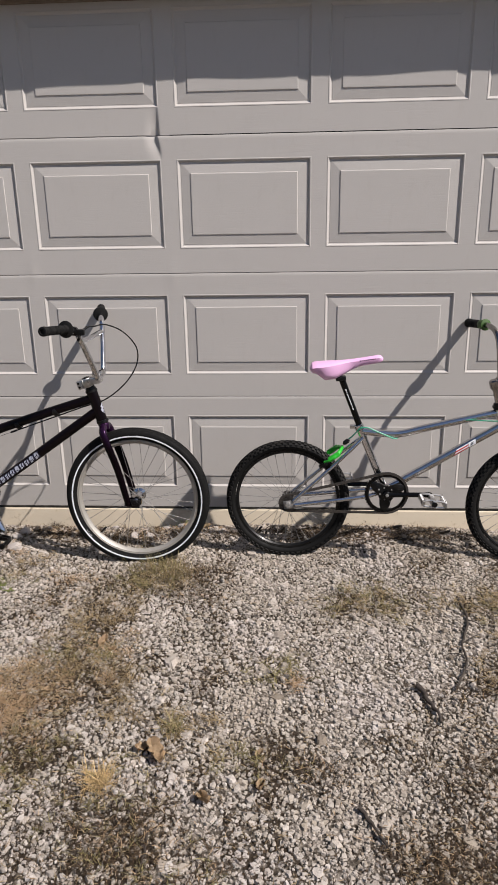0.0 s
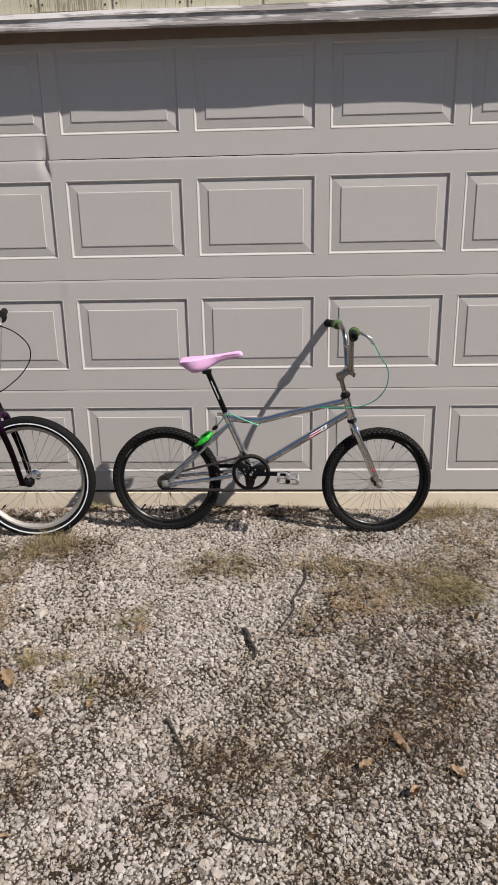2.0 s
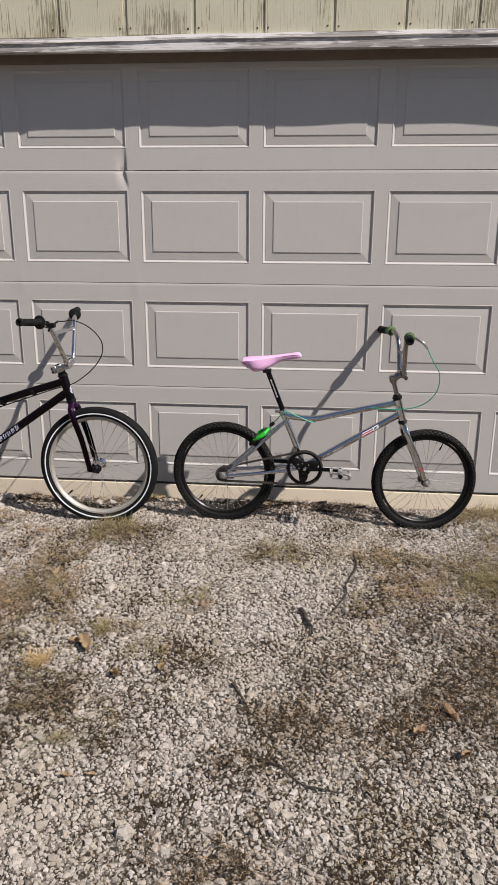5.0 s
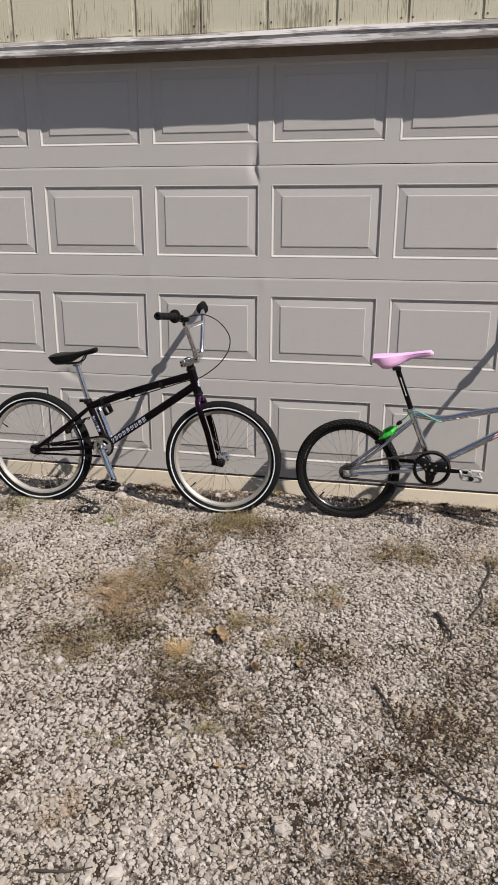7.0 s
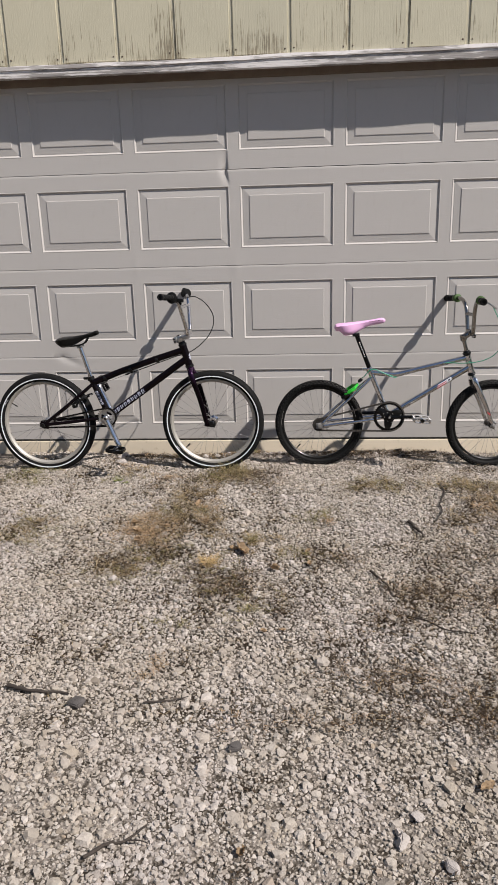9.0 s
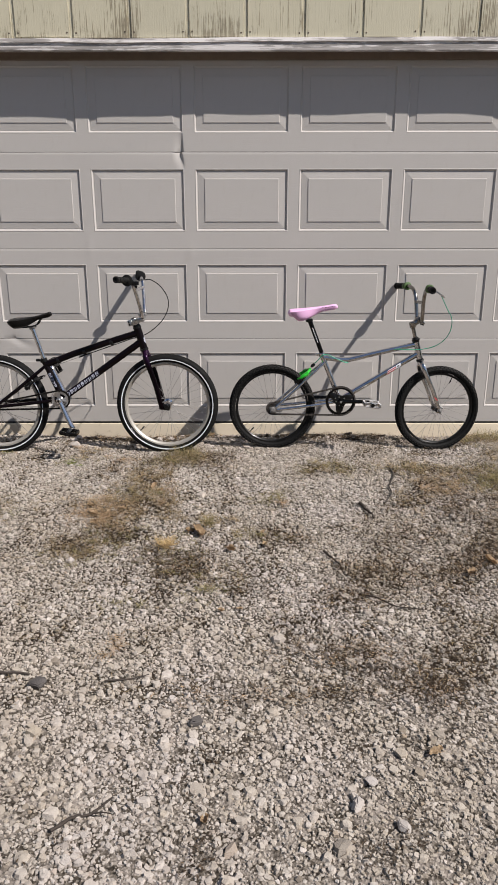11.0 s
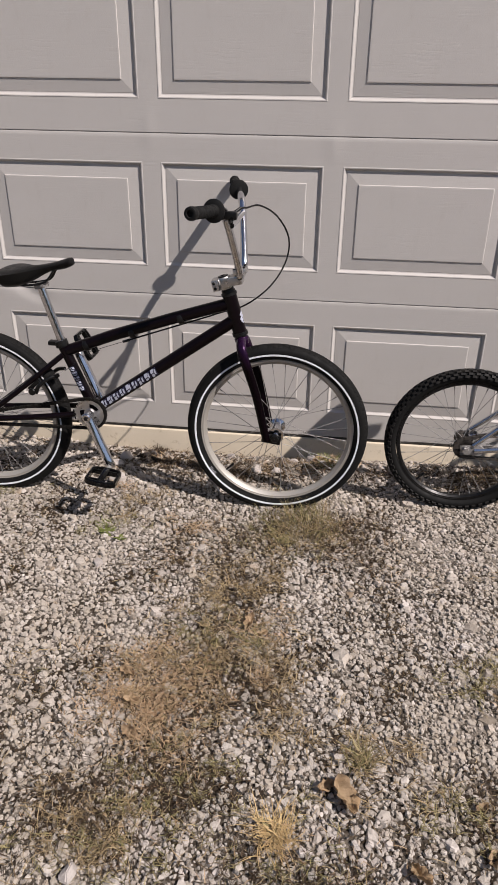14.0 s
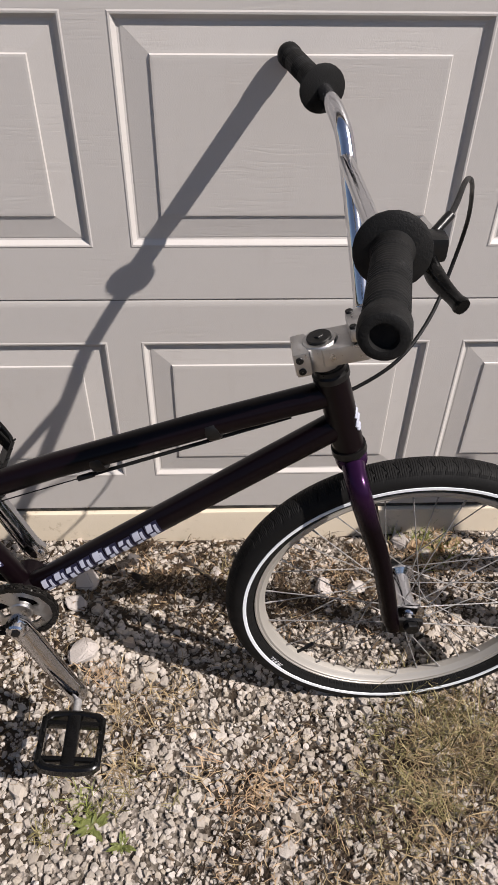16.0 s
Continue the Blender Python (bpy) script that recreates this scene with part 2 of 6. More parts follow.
GREENGRIP = simple("dark green grip", (0.045, 0.105, 0.018), 0.65, wear=0.35, dust=0.15)
GREENCABLE = simple("green cable housing", (0.025, 0.30, 0.18), 0.4, wear=0.15)
CABLE = simple("black cable housing", (0.006, 0.006, 0.006), 0.5, spec=0.2)
WHITE = simple("white print", (0.78, 0.79, 0.82), 0.5, wear=0.1)
VIOLET = simple("violet print", (0.008, 0.008, 0.030), 0.45, wear=0.3)
RED = simple("red print", (0.55, 0.05, 0.06), 0.45, wear=0.2)
STRIPE = simple("reflective stripe", (0.74, 0.77, 0.80), 0.5, wear=0.12)
TYRE, KNOBBY = tread_rubber("street tyre rubber", 110), tread_rubber("knobby tyre rubber", 0)
BARK = simple("dead wood", (0.050, 0.038, 0.030), 0.9, wear=0.5, grain=160, rise=0.002)
DRYLEAF = simple("dry leaf", (0.50, 0.36, 0.22), 0.7, wear=0.35, grain=120, rise=0.0006)
GREENLEAF = simple("weed leaf", (0.24, 0.27, 0.08), 0.6, wear=0.3)
STRAW = blades("dry straw", (0.31, 0.225, 0.12), (0.56, 0.45, 0.27), (0.11, 0.075, 0.042), (0.40, 0.30, 0.17), (0.07, 0.047, 0.028), (0.24, 0.165, 0.09))
RUST = blades("rusty dead grass", (0.39, 0.255, 0.145), (0.55, 0.42, 0.265), (0.12, 0.07, 0.042), (0.60, 0.46, 0.30), (0.28, 0.155, 0.085))
GOLD = blades("golden dead grass", (0.50, 0.35, 0.16), (0.64, 0.49, 0.27), (0.30, 0.19, 0.085), (0.54, 0.39, 0.20))
GREENER = blades("fresh weed blades", (0.15, 0.17, 0.04), (0.22, 0.25, 0.06), (0.30, 0.30, 0.10), (0.12, 0.13, 0.035))
OLIVE = blades("olive grass", (0.23, 0.195, 0.085), (0.070, 0.065, 0.026), (0.46, 0.39, 0.21), (0.22, 0.20, 0.075), (0.05, 0.042, 0.02), (0.30, 0.23, 0.11))
RUSTNAIL = simple("rusty nail", (0.07, 0.04, 0.025), 0.8, wear=0.4)
LITTERMAT = blades("dark plant litter", (0.024, 0.015, 0.009), (0.056, 0.036, 0.021), (0.15, 0.10, 0.058), (0.015, 0.010, 0.007))
FAROAK = simple("far foliage", (0.045, 0.06, 0.022), 0.9, wear=0.6)
LARGE = simple("rounded field stone", (0.42, 0.38, 0.35), 0.85, wear=0.3, rise=0.002)
DARKSTONE = simple("dark stone", (0.09, 0.08, 0.075), 0.85, wear=0.3, rise=0.002)


# ---- mesh helpers ----
def part(name, bm, material, parent=None, label="", m=None, sharp=38):
    """Links a bmesh as one mesh object under a thing or a part."""
    bm.normal_update()
    for f in bm.faces:
        f.smooth = True
    for e in bm.edges:
        e.smooth = len(e.link_faces) == 2 and e.calc_face_angle(0) < radians(sharp)
    me = bpy.data.meshes.new(name)
    bm.to_mesh(me)
    bm.free()
    me.materials.append(material)
    ob = new(name, me)
    if parent:
        ob.parent = parent
    if m:
        ob.matrix_basis = m
    return tagged(ob, label)


def share(ob, m, parent=None):
    """Another object on the same mesh."""
    o = new(ob.name.split(".")[0], ob.data)
    o.parent = parent or ob.parent
    o.matrix_basis = m
    return o


def thing(name, label, category, m, group="", kind=""):
    ob = new(name)
    ob.empty_display_size = 0.1
    ob.matrix_basis = m
    return tagged(ob, label, category, group, kind)


def glide(pts, n=6):
    """Points on a smooth curve through the given ones."""
    p = [Vector(q) for q in pts]
    p = [2 * p[0] - p[1], *p, 2 * p[-1] - p[-2]]
    out = []
    for a, b, c, d in zip(p, p[1:], p[2:], p[3:]):
        for i in range(n):
            t = i / n
            out.append(0.5 * ((2 * b) + (c - a) * t + (2 * a - 5 * b + 4 * c - d) * t * t + (3 * b - a - 3 * c + d) * t ** 3))
    return out + [p[-2]]


def tube(bm, pts, r, n=12, closed=False, flat=1.0):
    """A swept round tube; r is one radius or one for each point; flat squeezes it across."""
    p = [Vector(q) for q in pts]
    rs = list(r) if isinstance(r, (list, tuple)) else [r] * len(p)
    k = len(p)
    tang = []
    for i in range(k):
        a, b = (p[i - 1], p[(i + 1) % k]) if closed else (p[max(i - 1, 0)], p[min(i + 1, k - 1)])
        tang.append((b - a).normalized())
    u = tang[0].orthogonal().normalized()
    rings = []
    for i in range(k):
        u = (u - tang[i] * u.dot(tang[i])).normalized()
        v = tang[i].cross(u)
        rings.append([bm.verts.new(p[i] + rs[i] * (math.cos(2 * math.pi * j / n) * u + flat * math.sin(2 * math.pi * j / n) * v)) for j in range(n)])
    for i in range(k if closed else k - 1):
        a, b = rings[i], rings[(i + 1) % k]
        for j in range(n):
            bm.faces.new((a[j], a[(j + 1) % n], b[(j + 1) % n], b[j]))
    if not closed:
        bm.faces.new(rings[0][::-1])
        bm.faces.new(rings[-1])
    return bm


def rod(bm, a, b, r, n=12, r2=None):
    return tube(bm, [a, b], [r, r2 or r], n)


def lathe(bm, profile, centre, n=72, axis="y", closed=True):
    """Turns a profile of (radius, offset along the axis) round an axis through the centre."""
    c = Vector(centre)
    rings = []
    for i in range(n):
        a = 2 * math.pi * i / n
        ring = []
        for r, o in profile:
            p = Vector((r * math.cos(a), o, r * math.sin(a)))
            if axis == "x":
                p = Vector((o, r * math.cos(a), r * math.sin(a)))
            if axis == "z":
                p = Vector((r * math.cos(a), r * math.sin(a), o))
            ring.append(bm.verts.new(c + p))
        rings.append(ring)
    k = len(profile)
    for i in range(n):
        a, b = rings[i], rings[(i + 1) % n]
        for j in range(k if closed else k - 1):
            bm.faces.new((a[j], b[j], b[(j + 1) % k], a[(j + 1) % k]))
    return bm


def disc(bm, centre, r, thick, n=32, axis="y"):
    """A solid turned disc with slightly rounded rims."""
    h, e = thick / 2, min(thick, r) * 0.18
    lathe(bm, [(0.0005, -h), (r - e, -h), (r, -h + e), (r, h - e), (r - e, h), (0.0005, h)], centre, n, axis, closed=False)
    return bm


def block(bm, size, m=None, bevel=0.0, seg=2):
    m = m or Matrix()
    made = bmesh.ops.create_cube(bm, size=1.0, matrix=m @ Matrix.Diagonal((*size, 1)))
    if bevel:
        edges = list({e for v in made["verts"] for e in v.link_edges})
        bmesh.ops.bevel(bm, geom=edges, offset=bevel, segments=seg, affect="EDGES", profile=0.6)
    return bm


def slab(name, lo, hi, material, parent=None, label="", bevel=0.0):
    bm = bmesh.new()
    size = [b - a for a, b in zip(lo, hi)]
    block(bm, size, Matrix.Translation([(a + b) / 2 for a, b in zip(lo, hi)]), bevel)
    return part(name, bm, material, parent, label)


def fit_m(a, b):
    """The pose whose z axis runs from a towards b."""
    a, b = Vector(a), Vector(b)
    return Matrix.Translation(a) @ (b - a).to_track_quat("Z", "Y").to_matrix().to_4x4()


# ---- ground ----
def smooth(a, b, v):
    t = np.clip((v - a) / (b - a), 0, 1)
    return t * t * (3 - 2 * t)


def waves(x, y, scale, seed):
    """A cheap smooth noise over arrays, about -1 to 1."""
    g = np.random.RandomState(seed)
    out = np.zeros_like(x)
    for _ in range(7):
        a, f, p = g.uniform(0, 2 * np.pi), g.uniform(0.6, 1.6) / scale, g.uniform(0, 2 * np.pi)
        out += np.sin(2 * np.pi * f * (x * np.cos(a) + y * np.sin(a)) + p)
    return out / 4.0


def height(x, y):
    """The ground's height: level by the wall, falling a little towards the drive."""
    x, y = np.asarray(x, float), np.asarray(y, float)
    z = -0.008 - 0.105 * smooth(0.8, 2.3, -y) - 0.032 * np.exp(-(y / 0.13) ** 2) - 0.010 * smooth(0.9, 1.3, x) * smooth(-0.9, -0.5, y)
    z = z - 0.022 * np.exp(-((x + 0.75) / 0.40) ** 2 - ((y + 0.05) / 0.20) ** 2)
    z = z + 0.006 * waves(x, y, 0.9, 3) + 0.004 * waves(x, y, 0.27, 5) + 0.002 * waves(x, y, 0.09, 6)
    far = smooth(3, 8, np.maximum(np.abs(x), -y))
    return np.where(far >= 1, -0.1, z * (1 - far) - 0.1 * far)


def axis_steps(lo, hi, step, reach):
    near = np.arange(lo, hi + step / 2, step)
    far = np.array([0.3, 0.8, 1.6, 3, 6, 12, 25, 60, 150, 400, 900])
    return np.concatenate([lo - far[::-1], near, hi + (far if reach else far[:0])])


def grid_mesh(name, xs, ys):
    X, Y = np.meshgrid(xs, ys)
    v = np.stack([X, Y, height(X, Y)], -1).reshape(-1, 3)
    nx, ny = len(xs), len(ys)
    i = (np.arange(ny - 1)[:, None] * nx + np.arange(nx - 1)).ravel()
    f = np.stack([i, i + 1, i + 1 + nx, i + nx], -1)
    me = bpy.data.meshes.new(name)
    me.from_pydata(v.tolist(), [], f.tolist())
    me.shade_smooth()
    return me


ground_mesh = grid_mesh("ground", axis_steps(-2.6, 2.7, 0.03, True), axis_steps(-4.0, 0.05, 0.03, True))
ground_mesh.materials.append(GROUND)
tagged(new("ground", ground_mesh), "pale crushed limestone drive with bare soil patches", "ground", kind="structure")

# added, unseen far tree line behind the viewer: closes the place, darkens reflections
bm = bmesh.new()
g = random.Random(5)
row0, row1, row2 = [], [], []
for i in range(181):
    a = math.pi + math.pi * i / 180
    r = 19 + 3 * math.sin(i * 0.9) + 2 * g.random()
    x, y = r * 1.5 * math.cos(a), r * math.sin(a) - 1
    top = 3.6 + 1.2 * math.sin(i * 0.35) + 1.2 * g.random()
    row0.append(bm.verts.new((x, y, -0.3)))
    row1.append(bm.verts.new((x * 0.98, y * 0.98, top * 0.6)))
    row2.append(bm.verts.new((x * 1.02, y * 1.02, top)))
for a, b in ((row0, row1), (row1, row2)):
    for i in range(180):
        bm.faces.new((a[i], a[i + 1], b[i + 1], b[i]))
tagged(part("backdrop", bm, FAROAK), "unseen dark green far tree line, added to darken reflections", "backdrop", kind="structure")

# ---- garage front ----
FACE = -0.118          # front of the siding
LEFT, RIGHT = -2.62, 2.24   # sides of the door opening
PITCH_X, PITCH_Z = 0.604, 0.537
COL0, SEAM0 = -0.782, 1.124    # left edge of one embossed panel; height of the middle seam
PW, PH = 0.542, 0.348


def embossed_panel():
    """One stamped panel: a lip, a groove, a long bevel and a raised field, as nested rectangles."""
    bm = bmesh.new()
    rings = [(0.0, 0.0), (0.0022, 0.0009), (0.0050, 0.0006), (0.0115, -0.0064), (0.0145, -0.0072), (0.0170, -0.0064), (0.0540, -0.0028), (0.0556, -0.0003), (0.0590, 0.0)]
    loops = []
    for inset, out in rings:
        x, z = PW / 2 - inset, PH / 2 - inset
        loops.append([bm.verts.new((sx * x, -out, sz * z)) for sx, sz in ((-1, -1), (1, -1), (1, 1), (-1, 1))])
    for a, b in zip(loops, loops[1:]):
        for i in range(4):
            bm.faces.new((a[i], a[(i + 1) % 4], b[(i + 1) % 4], b[i]))
    bm.faces.new(loops[-1])
    return bm


BULGES = [(COL0 - 0.034 + k * PITCH_X, SEAM0 + dz) for k, dz in ((0, 0.010), (1, -0.015))]    # stiles bowed out at the middle seam


def dent(x, z):
    """How far the steel is pushed: a crease beside one stile and a shallow one lower down."""
    y = 0.0
    side, fall = (x + 0.252, 1 - (z - 1.661) / 0.10) if z > 1.661 else (x + 0.262 - (1.661 - z) * 0.25, 1 - (1.661 - z) / 0.085)
    if fall > 0:
        y += 0.011 * fall ** 0.7 * math.exp(-(side / (0.030 if side < 0 else 0.007)) ** 2)
    fold = z - 0.575 + 0.40 * (x + 1.30)
    for xc, zc in BULGES:
        y -= 0.0016 * math.exp(-((x - xc) / 0.026) ** 2 - ((z - zc) / 0.055) ** 2)
    y += 0.006 * math.exp(-(fold / 0.020) ** 2 - ((x + 1.30) / 0.070) ** 2)
    return y


def door_section(row):
    """One steel section with openings where its stamped panels sit."""
    z0 = SEAM0 + (row - 2) * PITCH_Z
    z1 = z0 + PITCH_Z
    pz0, pz1 = z0 + 0.101, z0 + 0.101 + PH
    cols = [COL0 + k * PITCH_X for k in range(-3, 5)]
    xs = {LEFT, RIGHT}
    for c in cols:
        xs |= {c, c + PW}
    for lo, hi in ((-0.31, -0.11), (-1.40, -1.10), (-0.90, -0.73)):
        xs |= set(np.round(np.arange(lo, hi, 0.004), 4).tolist())
    xs = sorted(xs)
    zs = sorted({z0 + 0.0006, z0 + 0.003, z0 + 0.03, z0 + 0.06, pz0, pz0 + PH / 3, pz0 + 2 * PH / 3, pz1, z1 - 0.075, z1 - 0.06, z1 - 0.045, z1 - 0.03, z1 - 0.015, z1 - 0.004, z1 - 0.0006})
    bm = bmesh.new()
    rim = {zs[0]: 0.0012, zs[-1]: 0.0012}
    gape = 0.005 if row == 3 else 0.0
    g = [[bm.verts.new((x, rim.get(z, 0.0) + dent(x, z), z + (gape if j == 0 and x > -0.2 else 0.0))) for x in xs] for j, z in enumerate(zs)]
    for j in range(len(zs) - 1):
        for i in range(len(xs) - 1):
            mx, mz = (xs[i] + xs[i + 1]) / 2, (zs[j] + zs[j + 1]) / 2
            if pz0 < mz < pz1 and any(c < mx < c + PW for c in cols):
                continue
            bm.faces.new((g[j][i], g[j][i + 1], g[j + 1][i + 1], g[j + 1][i]))
    back = [bm.verts.new((x, 0.045, z)) for z in (zs[0], zs[-1]) for x in (LEFT, RIGHT)]
    bm.faces.new((back[0], back[2], back[3], back[1]))
    return bm, cols, (pz0 + pz1) / 2


garage_door = thing("garage_door", "closed taupe steel garage door with dented embossed sections", "garage door", pose(0, 0, 0))
panel_ob = None
for row in range(4):
    bm, cols, mid = door_section(row)
    section = part("door_section", bm, DOOR, garage_door, sharp=25)
    for c in cols:
        m = Matrix.Translation((c + PW / 2, 0, mid))
        if panel_ob is None:
            panel_ob = part("embossed_panel", embossed_panel(), DOOR, section, m=m, sharp=3)
        else:
            share(panel_ob, m, section)
slab("backing", (LEFT, 0.012, 0.05), (RIGHT, 0.03, 2.21), SEAL, garage_door, "dark steel core behind the seams")
bm = bmesh.new()
tube(bm, [(LEFT, 0.012, 0.048), (RIGHT, 0.012, 0.048)], 0.012, 10)
part("bottom_seal", bm, SEAL, garage_door, "black rubber bottom seal")

slab("sill", (LEFT - 0.3, -0.008, -0.35), (RIGHT + 0.3, 0.35, 0.038), SILL, bevel=0.006)
tagged(bpy.data.objects["sill"], "cream stained concrete sill under the garage door", "sill", kind="structure")

# siding above the door: boards between recessed channels
GROOVES = [-0.183 + 0.3095 * k for k in range(-9, 9)]
siding = thing("wall_front", "cream painted grooved plywood siding, weathered at its lower edge", "wall", pose(0, 0, 0), kind="structure")
slab("sheathing", (-3.2, FACE + 0.0055, 2.220), (2.9, 0.0, 3.1), SIDING, siding)
for k, g in enumerate(GROOVES):
    a, b = g + 0.002, g + 0.3095 - 0.018
    bm = bmesh.new()
    low = 2.221 + 0.003 * math.sin(k * 2.3)
    block(bm, (b - a, 0.0165, 3.1 - low), Matrix.Translation(((a + b) / 2, FACE + 0.00825, (3.1 + low) / 2)), 0.002, 1)
    part("siding_board", bm, SIDING, siding)
    for dx in (0.014, b - a - 0.014):
        bm = bmesh.new()
        disc(bm, (a + dx, FACE - 0.0005, 2.246 + 0.004 * math.sin(k * 5 + dx * 40)), 0.0042, 0.002, 8)
        part("nail_head", bm, RUSTNAIL, siding, "rusty nail head")

for name, x0, x1 in (("wall_left", -4.2, LEFT - 0.02), ("wall_right", RIGHT + 0.02, 3.9)):
    tagged(slab(name, (x0, FACE, -0.3), (x1, 0.0, 3.1), WALL), "plain cream painted side of the garage front", "wall", kind="structure")
tagged(slab("wall_back", (-4.2, 6.0, -0.3), (3.9, 6.1, 3.1), WALL), "plain cream rear wall of the garage", "wall", kind="structure")
for name, x0 in (("wall_west", -4.2), ("wall_east", 3.8)):
    tagged(slab(name, (x0, 0.0, -0.3), (x0 + 0.1, 6.0, 3.1), WALL), "plain cream side wall of the garage", "wall", kind="structure")
tagged(slab("roof", (-4.4, FACE - 0.02, 3.1), (4.1, 6.3, 3.2), ROOFING), "flat grey roof over the garage", "roof", kind="structure")

# head trim: a weathered board with a drip edge, a little bowed
bm = bmesh.new()
n = 60
rows = []
for i in range(n + 1):
    x = LEFT - 0.1 + (RIGHT - LEFT + 0.2) * i / n
    bow = 0.004 * math.sin(x * 1.7) + 0.002 * math.sin(x * 5.1 + 1) + 0.0015 * math.sin(x * 13)
    sect = [(-0.002, 2.2195), (-0.135 + bow, 2.217 + bow), (-0.138 + bow, 2.197 + bow), (-0.132 + bow, 2.194 + bow), (-0.1315 + bow, 2.158), (-0.128 + bow, 2.154), (-0.104, 2.154), (-0.104, 2.174), (-0.002, 2.174)]
    rows.append([bm.verts.new((x, y, z)) for y, z in sect])
for a, b in zip(rows, rows[1:]):
    for j in range(len(a)):
        bm.faces.new((a[j], a[(j + 1) % len(a)], b[(j + 1) % len(a)], b[j]))
bm.faces.new(rows[0])
bm.faces.new(rows[-1][::-1])
tagged(part("trim", bm, TRIM, sharp=25), "weathered white head trim with peeling paint over the door", "trim", kind="structure")
# stop strip added in dark brown to deepen the shade below the trim
tagged(slab("head_stop", (LEFT, -0.022, 2.132), (RIGHT, -0.0015, 2.176), STOPSHADE, bevel=0.003), "brown stop strip above the door, dark to deepen the shade", "trim", kind="structure")


# ---- bicycles ----
def wheel(bike, name, c, turn, R, tyre_w, rim_r, rim_mat, tyre_mat, hub_r, hub_w, stripe, knobs, spokes=36, hub_mat=None, valve=0.6):
    """A spoked wheel round c. turn: the pose of the wheel's own axes in the bicycle."""
    base = turn @ Matrix.Translation(c)
    bead = rim_r
    o = Vector((0, 0, 0))
    w2 = 0.0145 if stripe else 0.0125
    bm = bmesh.new()
    d = 0.017 if stripe else 0.013
    prof = []
    for s in (-1, 1):
        side = [(bead, w2), (bead - 0.0025, w2), (bead - 0.0032, w2 - 0.0012), (bead - 0.0075, w2 - 0.0012), (bead - 0.0085, w2 - 0.0028), (bead - d * 0.80, 0.0085), (bead - d, 0.0055)]
        prof += [(p, s * q) for p, q in side][::-s]
        prof += [(bead - d - 0.0008, 0.0)] if s < 0 else []
    prof += [(bead, w2 - 0.002), (bead - 0.006, w2 - 0.003), (bead - 0.006, -w2 + 0.003), (bead, -w2 + 0.002)]
    lathe(bm, prof, o, 96)
    rim = part(name, bm, rim_mat, bike, "spoked wheel", m=base, sharp=30)
    # tyre
    bm = bmesh.new()
    body = R - 0.0045 if knobs else R
    h = (body - bead) / 2
    mid, half = bead + h, tyre_w / 2 - (0.003 if knobs else 0)
    prof = []
    steps = 26
    for i in range(steps + 1):
        a = -math.pi * 0.80 + 2 * math.pi * 0.80 * i / steps
        rr = mid + h * math.cos(a) * (1.0 if math.cos(a) > 0 else 1.12)
        yy = half * math.sin(a)
        if abs(math.sin(a)) < 0.6 and math.cos(a) > 0:
            rr -= 0.0012 * abs(math.sin(a))
        prof.append((rr, yy))
    lathe(bm, prof, o, 120, closed=True)
    tyre = part("tyre", bm, tyre_mat, rim, m=Matrix(), sharp=30)
    if knobs:
        bm = bmesh.new()
        rows = ((-1.30, 0.5), (-0.88, 0.0), (-0.44, 0.5), (0.0, 0.0), (0.44, 0.5), (0.88, 0.0), (1.30, 0.5))
        for i in range(knobs):
            for u, shift in rows:
                a = 2 * math.pi * (i + shift) / knobs
                ang = u * 0.95
                r0, y0 = mid + h * math.cos(ang), half * math.sin(ang)
                wide = 0.0085 if abs(u) < 0.8 else 0.0075
                long = 2 * math.pi * R / knobs * 0.54
                m = Matrix.Rotation(-a, 4, "Y") @ Matrix.Translation((r0, y0, 0)) @ Matrix.Rotation(ang, 4, "Z")
                bmesh.ops.create_cube(bm, size=1.0, matrix=m @ Matrix.Diagonal((0.0110, wide, long, 1)))
        part("tread", bm, KNOB, rim, "worn rubber tread knobs", sharp=30)
    if stripe:
        sr = bead + (R - bead) * 0.36
        for s in (-1, 1):
            bm = bmesh.new()
            y = s * half * 0.955
            lathe(bm, [(sr - 0.0030, y), (sr - 0.0025, y + s * 0.0013), (sr + 0.0025, y + s * 0.0016), (sr + 0.0030, y), (sr, y - s * 0.004)], o, 120)
            part("sidewall_stripe", bm, STRIPE, tyre, "white reflective sidewall stripe")
    # hub
    bm = bmesh.new()
    f = hub_w / 2
    lathe(bm, [(0.004, -f - 0.006), (0.009, -f - 0.006), (0.010, -f - 0.001), (hub_r, -f), (hub_r, -f + 0.004), (hub_r * 0.62, -f + 0.010), (hub_r * 0.55, 0), (hub_r * 0.62, f - 0.010), (hub_r, f - 0.004), (hub_r, f), (0.010, f + 0.001), (0.009, f + 0.006), (0.004, f + 0.006)], o, 32)
    part("hub", bm, hub_mat or ALLOY, rim)
    bm = bmesh.new()
    rod(bm, (0, -0.068, 0), (0, 0.068, 0), 0.0048, 10)
    part("axle", bm, STEEL, rim)
    # spokes, crossed three
    n2 = spokes // 2
    bm = bmesh.new()
    r_in = bead - d - 0.001
    length = None
    spoke_ob = None
    for i in range(spokes):
        side = -1 if i % 2 else 1
        k = i // 2
        a_rim = 2 * math.pi * (i + 0.5) / spokes
        lead = 1 if k % 2 else -1
        a_hub = a_rim + lead * 2 * math.pi * 3 / n2 * 0.95
        p = Vector((hub_r * 0.88 * math.cos(a_hub), side * (f - 0.002), hub_r * 0.88 * math.sin(a_hub)))
        q = Vector((r_in * math.cos(a_rim), side * 0.003, r_in * math.sin(a_rim)))
